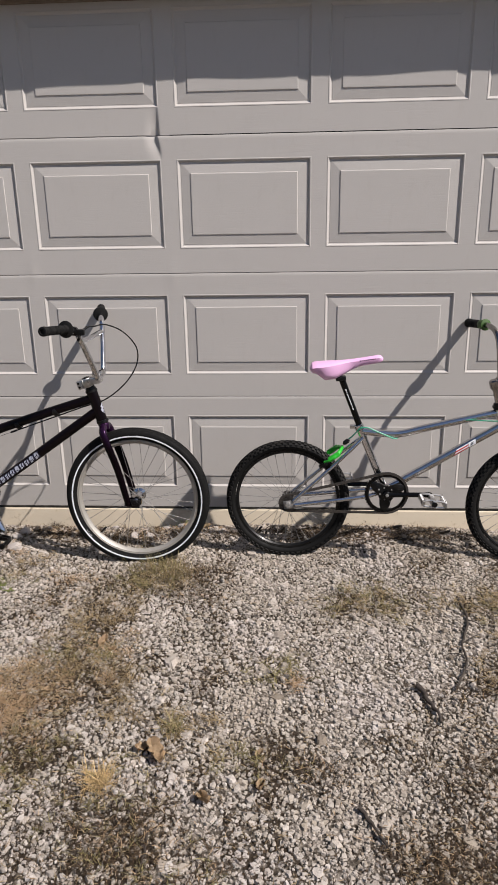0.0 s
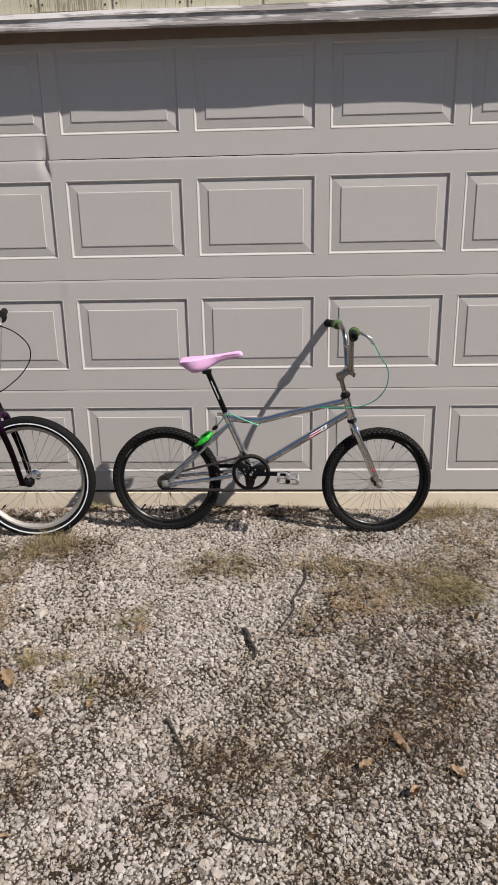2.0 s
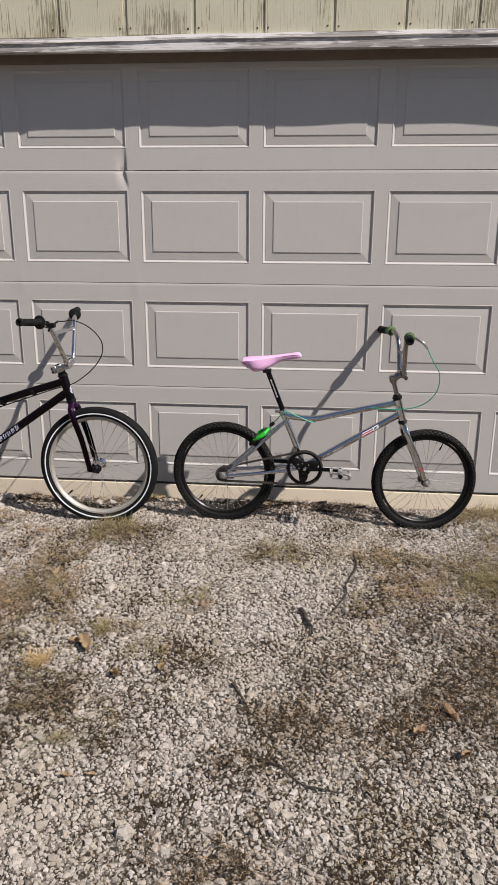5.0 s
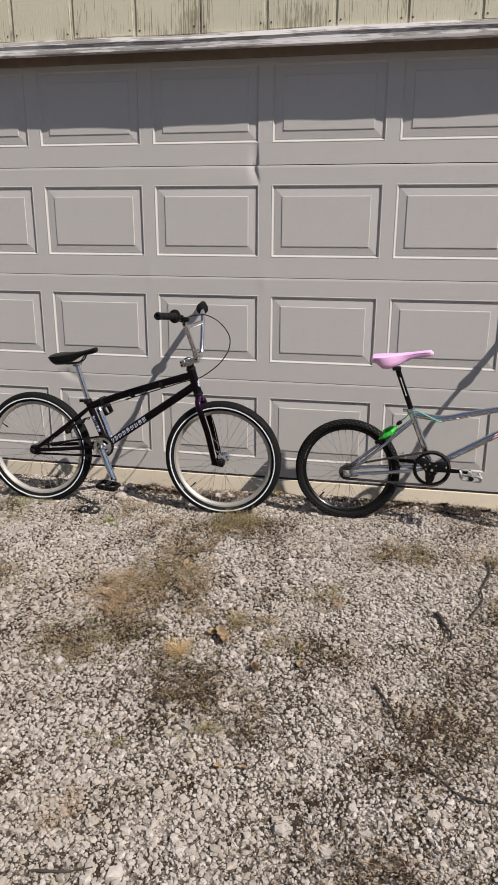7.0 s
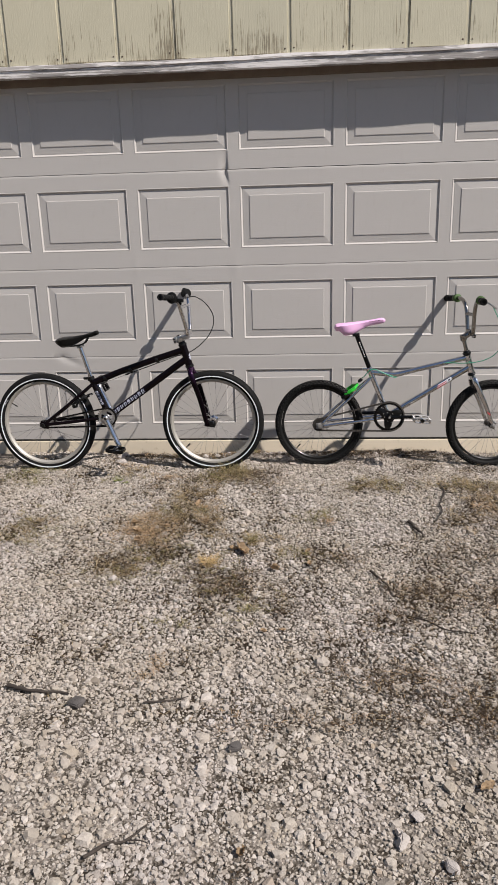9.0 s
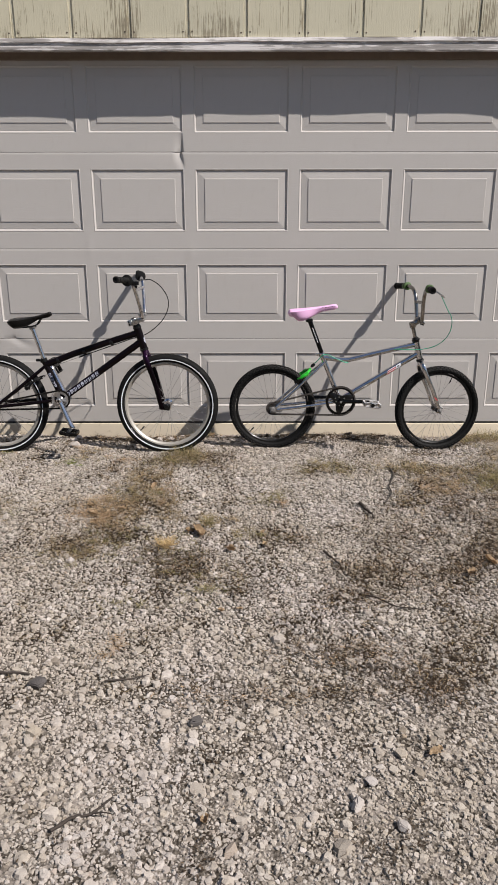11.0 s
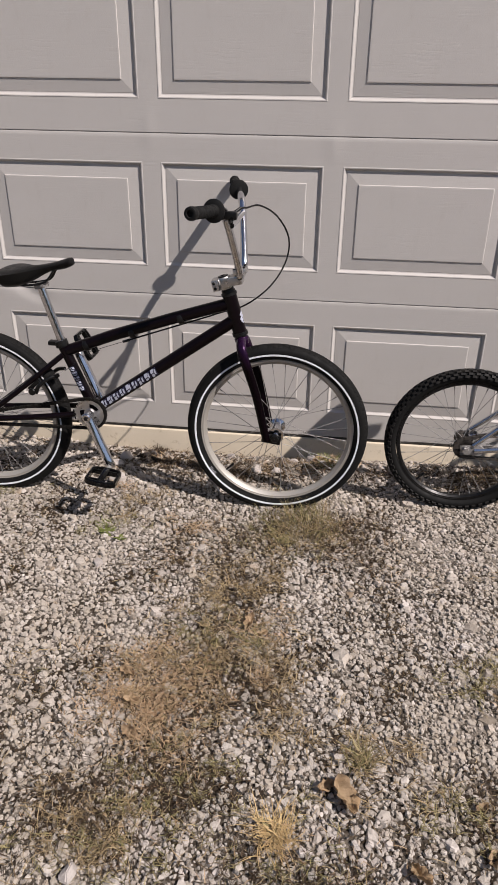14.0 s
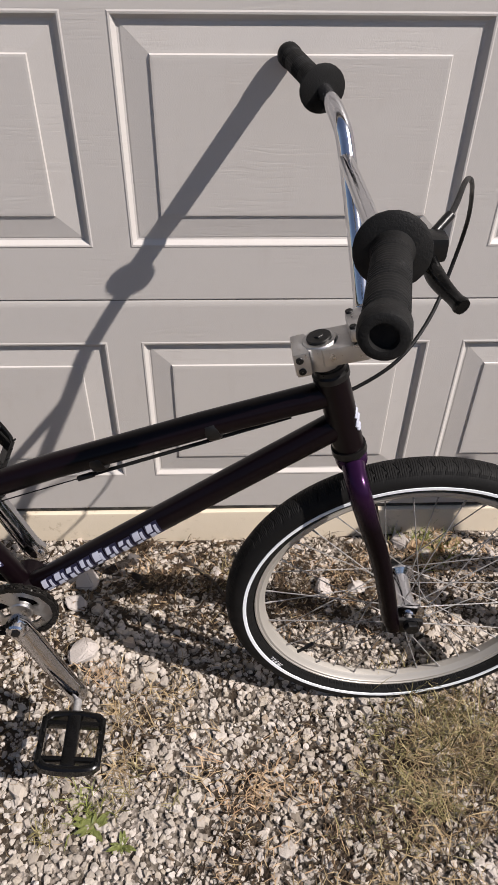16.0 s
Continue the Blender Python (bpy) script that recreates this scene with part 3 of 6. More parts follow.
        if spoke_ob is None:
            length = (q - p).length
            b2 = bmesh.new()
            tube(b2, [(0, 0, 0), (0, 0, length - 0.012), (0, 0, length - 0.0115), (0, 0, length)], [0.00095, 0.00095, 0.0017, 0.0017], 6)
            spoke_ob = part("spoke", b2, STEEL, rim, m=fit_m(p, q))
        else:
            share(spoke_ob, fit_m(p, q) @ Matrix.Diagonal((1, 1, (q - p).length / length, 1)), rim)
    bm.free()
    bm = bmesh.new()
    v = Vector((math.cos(valve), 0, math.sin(valve)))
    tube(bm, [v * (r_in + 0.002), v * (r_in - 0.018), v * (r_in - 0.019), v * (r_in - 0.034), v * (r_in - 0.036)], [0.0028, 0.0028, 0.0042, 0.0040, 0.002], 8)
    part("valve", bm, BLACK, rim, "black valve with its cap")
    return rim


def saddle(bm, tail, nose, wide, thick, drop, dip=0.006, rake=0.0, knob=0.0):
    """A long saddle from tail to nose (x, z): wide behind, narrow in front; rake slants the tail, knob swells the nose."""
    (x0, z0), (x1, z1) = tail, nose
    rings, n = [], 30
    for i in range(n + 1):
        t = i / n
        x = x0 + (x1 - x0) * t
        back = 0.16 if knob else 0.06
        e = math.sqrt(max(0.0, 1 - ((back - t) / back) ** 2)) if t < back else (math.sqrt(max(0.0, 1 - ((t - 0.92) / 0.08) ** 2)) if t > 0.92 else 1.0)
        e = max(e, 0.10)
        w = wide * (0.5 * (1 - smooth(0.15, 0.60, t)) + 0.16 + 0.035 * knob * smooth(0.7, 0.95, t)) * (e ** 0.7)
        top = z0 + (z1 - z0) * t - dip * math.sin(math.pi * t ** 1.25) - (1 - e) * thick * 0.30
        low = thick * ((0.50 if knob else 0.60) + 0.10 * knob * smooth(0.7, 0.92, t)) + (thick * 0.42 + drop) * (1 - smooth(0.24, 0.74, t))
        low *= 0.34 + 0.66 * (e if t > 0.5 else min(1.0, t / 0.13 + 0.05))
        ring = []
        for j in range(18):
            a = 2 * math.pi * j / 18
            cy, cz = math.cos(a), math.sin(a)
            deep = 0.0 if cz >= 0 else (-cz) ** 0.55
            zz = top - 0.009 * abs(cy) ** 1.8 if cz >= 0 else top - 0.009 - (low - 0.009) * deep
            yy = w * math.copysign(abs(cy) ** 0.7, cy) * (1.0 if cz >= 0 else 1.0 - 0.30 * (-cz))
            ring.append(bm.verts.new((x + rake * deep * low * (1 - t) ** 2, yy, zz)))
        rings.append(ring)
    for a, b in zip(rings, rings[1:]):
        for j in range(18):
            bm.faces.new((a[j], b[j], b[(j + 1) % 18], a[(j + 1) % 18]))
    bm.faces.new(rings[0])
    bm.faces.new(rings[-1][::-1])
    bmesh.ops.recalc_face_normals(bm, faces=bm.faces)
    return bm


def grip(bm, a, b, r, flange, ribs):
    """A handlebar grip from its inner end a to the outer end b, with a flange and ring ribs."""
    a, b = Vector(a), Vector(b)
    L = (b - a).length
    pts, rs = [], []

    def at(d, rad):
        pts.append(a + (b - a) * (d / L))
        rs.append(rad)

    at(-0.002, r * 0.75), at(0, flange * 0.92), at(0.001, flange), at(0.004, flange), at(0.0055, flange * 0.93), at(0.007, r * 1.12), at(0.012, r)
    s = 0.018
    while s < L - 0.022:
        deep = 0.0016 if int(s / 0.028) % 2 == 0 else 0.0004
        at(s, r), at(s + 0.001, r - deep), at(s + 0.0024, r - deep), at(s + 0.0034, r)
        s += ribs
    at(L - 0.018, r), at(L - 0.016, r * 1.09), at(L - 0.004, r * 1.09), at(L, r * 1.00), at(L + 0.0012, r * 0.84), at(L + 0.0006, r * 0.60), at(L - 0.0042, r * 0.56)
    ax = (b - a).normalized()
    u = ax.orthogonal().normalized()
    v = ax.cross(u)
    rings = [[bm.verts.new(p + q * (math.cos(2 * math.pi * j / 24) * u + math.sin(2 * math.pi * j / 24) * v)) for j in range(24)] for p, q in zip(pts, rs)]
    for c, d in zip(rings, rings[1:]):
        for j in range(24):
            bm.faces.new((c[j], c[(j + 1) % 24], d[(j + 1) % 24], d[j]))
    bm.faces.new(rings[0][::-1])
    bm.faces.new(rings[-1])
    return bm


def pedal(name, bike, c, pitch, mat, size=(0.098, 0.092), thick=0.016, side=-1, teeth=False):
    """A cage pedal: outer frame, two openings, a middle spine and pins. Built as parts under one body."""
    m = Matrix.Translation(c) @ Matrix.Rotation(radians(pitch), 4, "Y")
    L, W = size
    bm = bmesh.new()
    wall = 0.012 if teeth else 0.009
    if teeth:
        for sy in (-1, 1):
            y = sy * (W / 2 - wall / 2)
            for sz in (-1, 1):
                tube(bm, [(-L / 2, y, sz * thick * 0.22), (-L * 0.36, y, sz * thick * 0.40), (-L * 0.12, y, sz * thick * 0.44), (0, y, sz * thick * 0.36), (L * 0.12, y, sz * thick * 0.44), (L * 0.36, y, sz * thick * 0.40), (L / 2, y, sz * thick * 0.22)], 0.0042, 8)
            for x in (-L * 0.47, 0.0, L * 0.47):
                block(bm, (0.014 if x == 0 else 0.008, wall, thick * (0.8 if x == 0 else 0.6)), Matrix.Translation((x, y, 0)), 0.002)
    else:
        # a flat cage with cut corners, bowed ends and a slot along each end
        out = [(-0.40, -0.495), (-0.2, -0.53), (0.0, -0.54), (0.2, -0.53), (0.40, -0.495), (0.50, -0.40), (0.505, 0.0), (0.50, 0.40), (0.40, 0.495), (0.2, 0.53), (0.0, 0.54), (-0.2, 0.53), (-0.40, 0.495), (-0.50, 0.40), (-0.505, 0.0), (-0.50, -0.40)]
        for sy in (-1, 1):
            block(bm, (L - 0.016, 0.007, thick * 0.8), Matrix.Translation((0, sy * W * 0.31, 0)), 0.002)
        loops = []
        for inset, z in ((0.0, -0.36), (0.0, 0.36), (0.003, 0.5), (wall - 0.002, 0.5), (wall, 0.42), (wall, -0.42), (wall - 0.002, -0.5), (0.003, -0.5)):
            loops.append([bm.verts.new((L * p * (1 - 2 * inset / L), W * q * (1 - 2 * inset / W), thick * z)) for p, q in out])
        for a, b in zip(loops, loops[1:] + loops[:1]):
            for j in range(len(out)):
                k = (j + 1) % len(out)
                bm.faces.new((a[j], a[k], b[k], b[j]))
    tall = thick * 0.5
    if teeth:
        for sx in (-1, 1):
            block(bm, (wall, W - 0.004, tall), Matrix.Translation((sx * (L / 2 - wall / 2), 0, 0)), 0.003)
    block(bm, (0.022, W - 0.006, thick * (0.7 if teeth else 1.05)), Matrix(), 0.005)
    if teeth:
        for sx in (-1, 1):
            for i in range(6):
                for sz in (-1, 1):
                    block(bm, (0.006, 0.006, 0.006), Matrix.Translation((sx * (L / 2 - 0.003), (i - 2.5) * W / 6.4, sz * thick * 0.27)) @ Matrix.Rotation(radians(45), 4, "X"))
    body = part(name, bm, mat, bike, m=m)
    bm = bmesh.new()
    disc(bm, (0, side * (W / 2 + 0.001), 0), thick * 0.36, 0.006, 20)
    part("end_cap", bm, BLACK, body)
    bm = bmesh.new()
    rod(bm, (0, -side * W * 0.45, 0), (0, -side * (W / 2 + 0.034), 0), 0.0065, 12)
    part("spindle", bm, STEEL, body)
    b2 = bmesh.new()
    rod(b2, (0, 0, thick / 2 - 0.001), (0, 0, thick / 2 + 0.004), 0.0019, 6)
    pin = None
    for sx in (-1, 1):
        for f in (-0.40, -0.13, 0.13, 0.40):
            pm = Matrix.Translation((sx * (L / 2 - 0.006), f * W, 0))
            if pin is None:
                pin = part("pin", b2, BLACK if mat is BLACKSHINE else STEEL, body, m=pm)
            else:
                share(pin, pm, body)
    return body


def chainring(bm, c, r, teeth, thick, inner):
    """A toothed ring with cut-outs between its arms."""
    n = teeth * 4
    c = Vector(c)
    loops = []
    for y in (-thick / 2, thick / 2):
        outer, inn = [], []
        for i in range(n):
            a = 2 * math.pi * i / n
            rr = r + (0.0030 if i % 4 in (1, 2) else -0.0022)
            outer.append(bm.verts.new(c + Vector((rr * math.cos(a), y, rr * math.sin(a)))))
            inn.append(bm.verts.new(c + Vector((inner * math.cos(a), y, inner * math.sin(a)))))
        loops.append((outer, inn))
    (o0, i0), (o1, i1) = loops
    for k in range(n):
        q = (k + 1) % n
        bm.faces.new((o0[k], o0[q], i0[q], i0[k])[::-1])
        bm.faces.new((o1[k], o1[q], i1[q], i1[k]))
        bm.faces.new((o0[k], o1[k], o1[q], o0[q]))
        bm.faces.new((i0[k], i0[q], i1[q], i1[k]))
    return bm


def chain_run(c1, r1, c2, r2, y1, y2):
    """The loop of a chain round two sprockets, as points at each link's pin (x, y, z)."""
    c1, c2 = Vector((c1[0], 0, c1[1])), Vector((c2[0], 0, c2[1]))
    d = (c2 - c1)
    base = math.atan2(d.z, d.x)
    off = math.acos((r1 - r2) / d.length)
    pts = []
    a0 = base + off
    for i in range(25):
        a = a0 + (2 * math.pi - 2 * off) * i / 24
        pts.append(c1 + Vector((r1 * math.cos(a), 0, r1 * math.sin(a))))
    b0 = base - off
    for i in range(13):
        a = b0 + 2 * off * i / 12
        pts.append(c2 + Vector((r2 * math.cos(a), 0, r2 * math.sin(a))))
    # even steps
    pts.append(pts[0])
    seg = [(b - a).length for a, b in zip(pts, pts[1:])]
    total = sum(seg)
    n = int(total / 0.0127) // 2 * 2
    out, k, run = [], 0, 0.0
    for i in range(n):
        s = total * i / n
        while run + seg[k] < s:
            run += seg[k]
            k += 1
        p = pts[k].lerp(pts[k + 1], (s - run) / max(seg[k], 1e-6))
        f = (p - c1).dot(d) / d.length_squared
        p.y = y1 + (y2 - y1) * f
        out.append(p)
    return out


def chain_mesh(bm, pts):
    k = len(pts)
    for i in range(k):
        a, b = pts[i], pts[(i + 1) % k]
        m = fit_m(a, b)
        L = (b - a).length
        gap = 0.0034 if i % 2 else 0.0048
        across = m.to_3x3().inverted() @ Vector((0, 1, 0))
        for s in (-1, 1):
            mm = m @ Matrix.Translation(Vector((0, 0, L / 2)) + across * (s * gap))
            size = (0.0016, 0.0085, L + 0.007) if abs(across.x) > abs(across.y) else (0.0085, 0.0016, L + 0.007)
            block(bm, size, mm)
        bmesh.ops.create_cone(bm, segments=8, radius1=0.0038, radius2=0.0038, depth=0.0105, cap_ends=True,
                              matrix=Matrix.Translation(a) @ Matrix.Rotation(radians(90), 4, "X"))
    return bm


def print_marks(bike_part, a, b, up, specs, lift, name="print_mark", label="", mat=None):
    """Plain printed shapes in a row along a tube from a to b; specs: (start, width, low, high, lean) in fractions and metres."""
    a, b, up = Vector(a), Vector(b), Vector(up)
    ax = (b - a)
    L = ax.length
    ax.normalize()
    out = ax.cross(up).normalized()
    if out.y > 0:
        out = -out
    for s, w, lo, hi, lean in specs:
        bm = bmesh.new()
        base = a + ax * (s * L)
        cols = []
        for k in range(7):
            q = k / 6
            h = lo + (hi - lo) * q
            rise = lift * max(0.0, 1 - (h / lift) ** 2) ** 0.5 + 0.0008
            row = []
            for e in (0.0, w * L):
                p = base + ax * (e + lean * L * q) + up * h + out * rise
                row.append((bm.verts.new(p), bm.verts.new(p - out * 0.0022)))
            cols.append(row)
        for (a0, b0), (a1, b1) in zip(cols, cols[1:]):
            bm.faces.new((a0[0], b0[0], b1[0], a1[0]))
            bm.faces.new((a0[1], a1[1], b1[1], b0[1]))
            bm.faces.new((a0[0], a1[0], a1[1], a0[1]))
            bm.faces.new((b0[0], b0[1], b1[1], b1[0]))
        for row in (cols[0], cols[-1]):
            bm.faces.new((row[0][0], row[0][1], row[1][1], row[1][0]))
        bmesh.ops.recalc_face_normals(bm, faces=bm.faces)
        part(name, bm, mat, bike_part, label)


def steer_matrix(top, bottom, degrees):
    t, b = Vector((top[0], 0, top[1])), Vector((bottom[0], 0, bottom[1]))
    return Matrix.Translation(t) @ Matrix.Rotation(radians(degrees), 4, (t - b).normalized()) @ Matrix.Translation(-t)


def moved(bm, m):
    bmesh.ops.transform(bm, matrix=m, verts=bm.verts)
    return bm


def v3(p, y=0.0):
    return Vector((p[0], y, p[1]))


def black_bike():
    X = -0.82
    L = lambda x, z: (x - X, z)
    bike = thing("bicycle", "black plum bicycle with white-striped tyres leaning on the garage door", "bicycle", pose(X, B1Y, -0.004, -B1LEAN, 0, 0), "bicycles at the garage door")
    R, F, BB = L(-1.319, 0.277), L(-0.336, 0.280), L(-0.944, 0.318)
    top, bot = L(-0.4935, 0.722), L(-0.459, 0.602)
    turn = steer_matrix(top, bot, B1STEER)
    clamp = L(-1.034, 0.538)
    # frame
    bm = bmesh.new()
    rod(bm, v3(bot), v3(top), 0.0215, 20)
    tube(bm, [v3(L(-0.497, 0.690)), v3(L(-0.66, 0.640)), v3(L(-0.86, 0.574)), v3(L(-1.015, 0.515))], 0.0182, 18)
    tube(bm, [v3(L(-0.478, 0.640)), v3(L(-0.93, 0.324))], 0.0195, 18)
    tube(bm, [v3(clamp), v3(BB)], 0.0165, 16)
    disc(bm, v3(BB), 0.0255, 0.078, 24)
    frame_ob = part("frame", bm, FRAMEBLACK, bike, "black plum painted steel frame")
    for s in (-1, 1):
        bm = bmesh.new()
        tube(bm, glide([v3(L(-1.028, 0.503), s * 0.012), v3(L(-1.10, 0.445), s * 0.034), v3(L(-1.20, 0.366), s * 0.050), v3(R, s * 0.057)], 4), 0.0088, 12)
        part("seat_stay", bm, FRAMEBLACK, frame_ob)
        bm = bmesh.new()
        tube(bm, glide([v3(L(-0.965, 0.312), s * 0.022), v3(L(-1.03, 0.305), s * 0.040), v3(L(-1.15, 0.293), s * 0.050), v3(R, s * 0.057)], 4), 0.0095, 12)
        part("chain_stay", bm, FRAMEBLACK, frame_ob)
        bm = bmesh.new()
        block(bm, (0.052, 0.006, 0.036), Matrix.Translation(v3((R[0] + 0.008, R[1]), s * 0.0575)) @ Matrix.Rotation(radians(18), 4, "Y"), 0.0025)
        part("dropout", bm, FRAMEBLACK, frame_ob)
    for k, f in enumerate((0.30, 0.62, 0.93)):
        p = Vector(v3(L(-0.497, 0.690))).lerp(v3(L(-1.015, 0.515)), f * 0.94)
        d = (v3(L(-1.015, 0.515)) - v3(L(-0.497, 0.690))).normalized()
        bm = bmesh.new()
        tube(bm, [p - d * 0.009, p - d * 0.006, p + d * 0.006, p + d * 0.009], [0.0185, 0.0202, 0.0202, 0.0185], 18)
        part("cable_clip", bm, BLACK, frame_ob, "black cable band")
    # headset
    ax = (v3(top) - v3(bot)).normalized()
    bm = bmesh.new()
    tube(bm, [v3(top) + ax * d for d in (-0.004, 0.004, 0.006, 0.012, 0.013, 0.026)], [0.024, 0.024, 0.021, 0.0205, 0.0185, 0.0185], 22)
    part("upper_headset", bm, BLACK, bike)
    bm = bmesh.new()
    tube(bm, [v3(bot) + ax * d for d in (0.004, -0.006, -0.008, -0.013)], [0.024, 0.0245, 0.0215, 0.02], 22)
    part("lower_headset", bm, BLACK, bike)
    # marks on the frame
    a, b = v3(L(-0.912, 0.3365)), v3(L(-0.722, 0.4695))
    upv = (b - a).cross(Vector((0, 1, 0))).normalized()
    upv = upv if upv.z > 0 else -upv
    h = random.Random(12)

    def strokes(a, b, upv, n, half, tube_r):
        """A row of leaning violet blocks with plain pale bars on them."""
        for i in range(n):
            s0, w, lean = i / n, 0.90 / n, 0.14 / n
            low, high = -half * h.uniform(0.75, 1.0), half * h.uniform(0.75, 1.0)
            print_marks(frame_ob, a, b, upv, [(s0, w, low, high, lean)], tube_r, mat=VIOLET)
            # one broad pale bar and a short one beside it, with a dark gap across
            wide, gap = w * h.uniform(0.34, 0.50), half * h.uniform(-0.25, 0.25)
            for lo, hi, at, ww in ((low * 0.95, gap - half * 0.14, 0.06, wide), (gap + half * 0.10, high * 0.95, 0.06 + h.uniform(0.0, 0.12), wide * h.uniform(0.8, 1.2)), (low * 0.6, high * 0.7, 0.66, w * 0.20)):
                print_marks(frame_ob, a, b, upv, [(s0 + w * at, ww, lo, hi, lean)], tube_r + 0.0005, mat=PRINT)

    strokes(a, b, upv, 9, 0.0135, 0.0195)
    a, b = v3(L(-1.005, 0.466)), v3(L(-0.972, 0.384))
    ups = (b - a).cross(Vector((0, 1, 0))).normalized()
    strokes(a, b, ups, 5, 0.0105, 0.0168)
    bm = bmesh.new()
    for dz, wy, dy in ((0.017, 0.007, -0.004), (0.008, 0.015, -0.007), (-0.003, 0.020, -0.009), (-0.012, 0.012, -0.010), (-0.019, 0.006, -0.005)):
        p = v3(bot).lerp(v3(top), 0.42) + ax * dz
        block(bm, (0.003, wy, 0.007), Matrix.Translation(p + Vector((0.0190, dy, 0.004))) @ Matrix.Rotation(radians(-16), 4, "Y") @ Matrix.Rotation(radians(-24), 4, "Z") @ Matrix.Rotation(radians(40), 4, "X"), 0.0008, 1)
    part("head_badge", bm, PRINT, bike, "small pale head badge")
    # fork and front wheel
    bm = bmesh.new()
    ca = v3(bot) - ax * 0.016
    tube(bm, [ca + ax * 0.006, ca, ca - ax * 0.010, ca - ax * 0.022], [0.019, 0.0225, 0.022, 0.017], 20)
    moved(bm, turn)
    fork = part("fork", bm, PURPLE, bike, "fork, purple at the crown and plum black below")
    for s in (-1, 1):
        bm = bmesh.new()
        pts = glide([ca - ax * 0.004 + Vector((0, s * 0.016, 0)), ca - ax * 0.024 + Vector((0, s * 0.046, 0)), ca - ax * 0.07 + Vector((0.002, s * 0.053, 0)), v3(F).lerp(ca, 0.45) + Vector((-0.010, s * 0.054, 0)), v3(F) + Vector((-0.034, s * 0.055, 0.014)), v3(F) + Vector((-0.027, s * 0.055, -0.014))], 5)
        k = len(pts)
        tube(bm, pts, [0.0165 - 0.0055 * max(0, i / k - 0.3) for i in range(k)], 16, flat=0.82)
        moved(bm, turn)
        part("fork_blade", bm, PURPLE, fork)
        bm = bmesh.new()
        block(bm, (0.062, 0.008, 0.032), Matrix.Translation(v3(F, s * 0.0555) + Vector((-0.012, 0, -0.006))) @ Matrix.Rotation(radians(8), 4, "Y"), 0.004)
        moved(bm, turn)
        part("dropout", bm, BLACK, fork)
        bm = bmesh.new()
        disc(bm, v3(F, s * 0.066), 0.0125, 0.010, 6)
        disc(bm, v3(F, s * 0.060), 0.0135, 0.004, 20)
        moved(bm, turn)
        part("axle_nut", bm, BLACK, fork)
    wheel(bike, "front_wheel", v3(F), turn, 0.2935, 0.050, 0.2465, RIMALLOY, TYRE, 0.026, 0.082, True, 0, hub_mat=CHROME, valve=3.9)
    rear = wheel(bike, "rear_wheel", v3(R), Matrix(), 0.2935, 0.050, 0.2465, RIMALLOY, TYRE, 0.027, 0.082, True, 0, hub_mat=ALLOY, valve=2.6)
    # sidewall lettering that can be read
    for wname in ("front_wheel", "rear_wheel"):
        w = bpy.data.objects[wname]
        tyre = [o for o in w.children if o.name.startswith("tyre")][0]
        cu = bpy.data.curves.new("sidewall_text", "FONT")
        cu.body, cu.size, cu.extrude, cu.align_x, cu.align_y = "70 P.S.I.", 0.0105, 0.0002, "CENTER", "CENTER"
        tmp = bpy.data.objects.new("sidewall_text", cu)
        scene.collection.objects.link(tmp)
        me = bpy.data.meshes.new_from_object(tmp.evaluated_get(bpy.context.evaluated_depsgraph_get()))
        bpy.data.objects.remove(tmp)
        me.materials.append(WHITE)
        o = new("sidewall_text", me)
        o.parent = tyre
        ang = radians(216 if wname == "front_wheel" else 150)
        rr = 0.2545
        o.matrix_basis = Matrix.Rotation(-ang, 4, "Y") @ Matrix.Translation((rr, -0.0243, 0)) @ Matrix.Rotation(radians(90), 4, "X") @ Matrix.Rotation(radians(-90), 4, "Z")
        tagged(o, "white 70 P.S.I. lettering")
    # stem
    sc = v3(L(-0.507, 0.755))
    fwd = Vector((ax.z, 0, -ax.x))
    bc = v3(L(-0.456, 0.780))
    bm = bmesh.new()
    tube(bm, [sc - ax * 0.018, sc - ax * 0.016, sc + ax * 0.016, sc + ax * 0.018], [0.0205, 0.022, 0.022, 0.0205], 24)
    mid = sc.lerp(bc, 0.5) - ax * 0.004
    block(bm, (0.058, 0.050, 0.026), Matrix.Translation(mid) @ Matrix.Rotation(radians(-12), 4, "Y"), 0.004)
    block(bm, (0.020, 0.046, 0.034), Matrix.Translation(sc - fwd * 0.026) @ Matrix.Rotation(radians(-14), 4, "Y"), 0.004)
    block(bm, (0.040, 0.052, 0.017), Matrix.Translation(bc + ax * 0.013) @ Matrix.Rotation(radians(-12), 4, "Y"), 0.004)
    moved(bm, turn)
    stem = part("stem", bm, ALLOY, bike, "brushed alloy stem")
    bm = bmesh.new()
    disc(bm, (0, 0, 0), 0.0155, 0.005, 24, "z")
    disc(bm, (0, 0, 0.003), 0.006, 0.003, 6, "z")
    moved(bm, turn @ fit_m(sc + ax * 0.019, sc + ax * 0.05))
    part("top_cap", bm, BLACK, stem)
    for dx, dy in ((-0.014, -0.018), (-0.014, 0.018), (0.014, -0.018), (0.014, 0.018)):
        bm = bmesh.new()
        p = bc + ax * 0.0225 + fwd * dx + Vector((0, dy, 0))
        disc(bm, (0, 0, 0), 0.0048, 0.005, 12, "z")
        moved(bm, turn @ fit_m(p, p + ax))
        part("bolt", bm, BLACK, stem)
    for dz in (-0.008, 0.008):
        bm = bmesh.new()
        disc(bm, sc - fwd * 0.028 + ax * dz + Vector((0, -0.023, 0)), 0.0048, 0.004, 12)
        moved(bm, turn)
        part("bolt", bm, BLACK, stem)
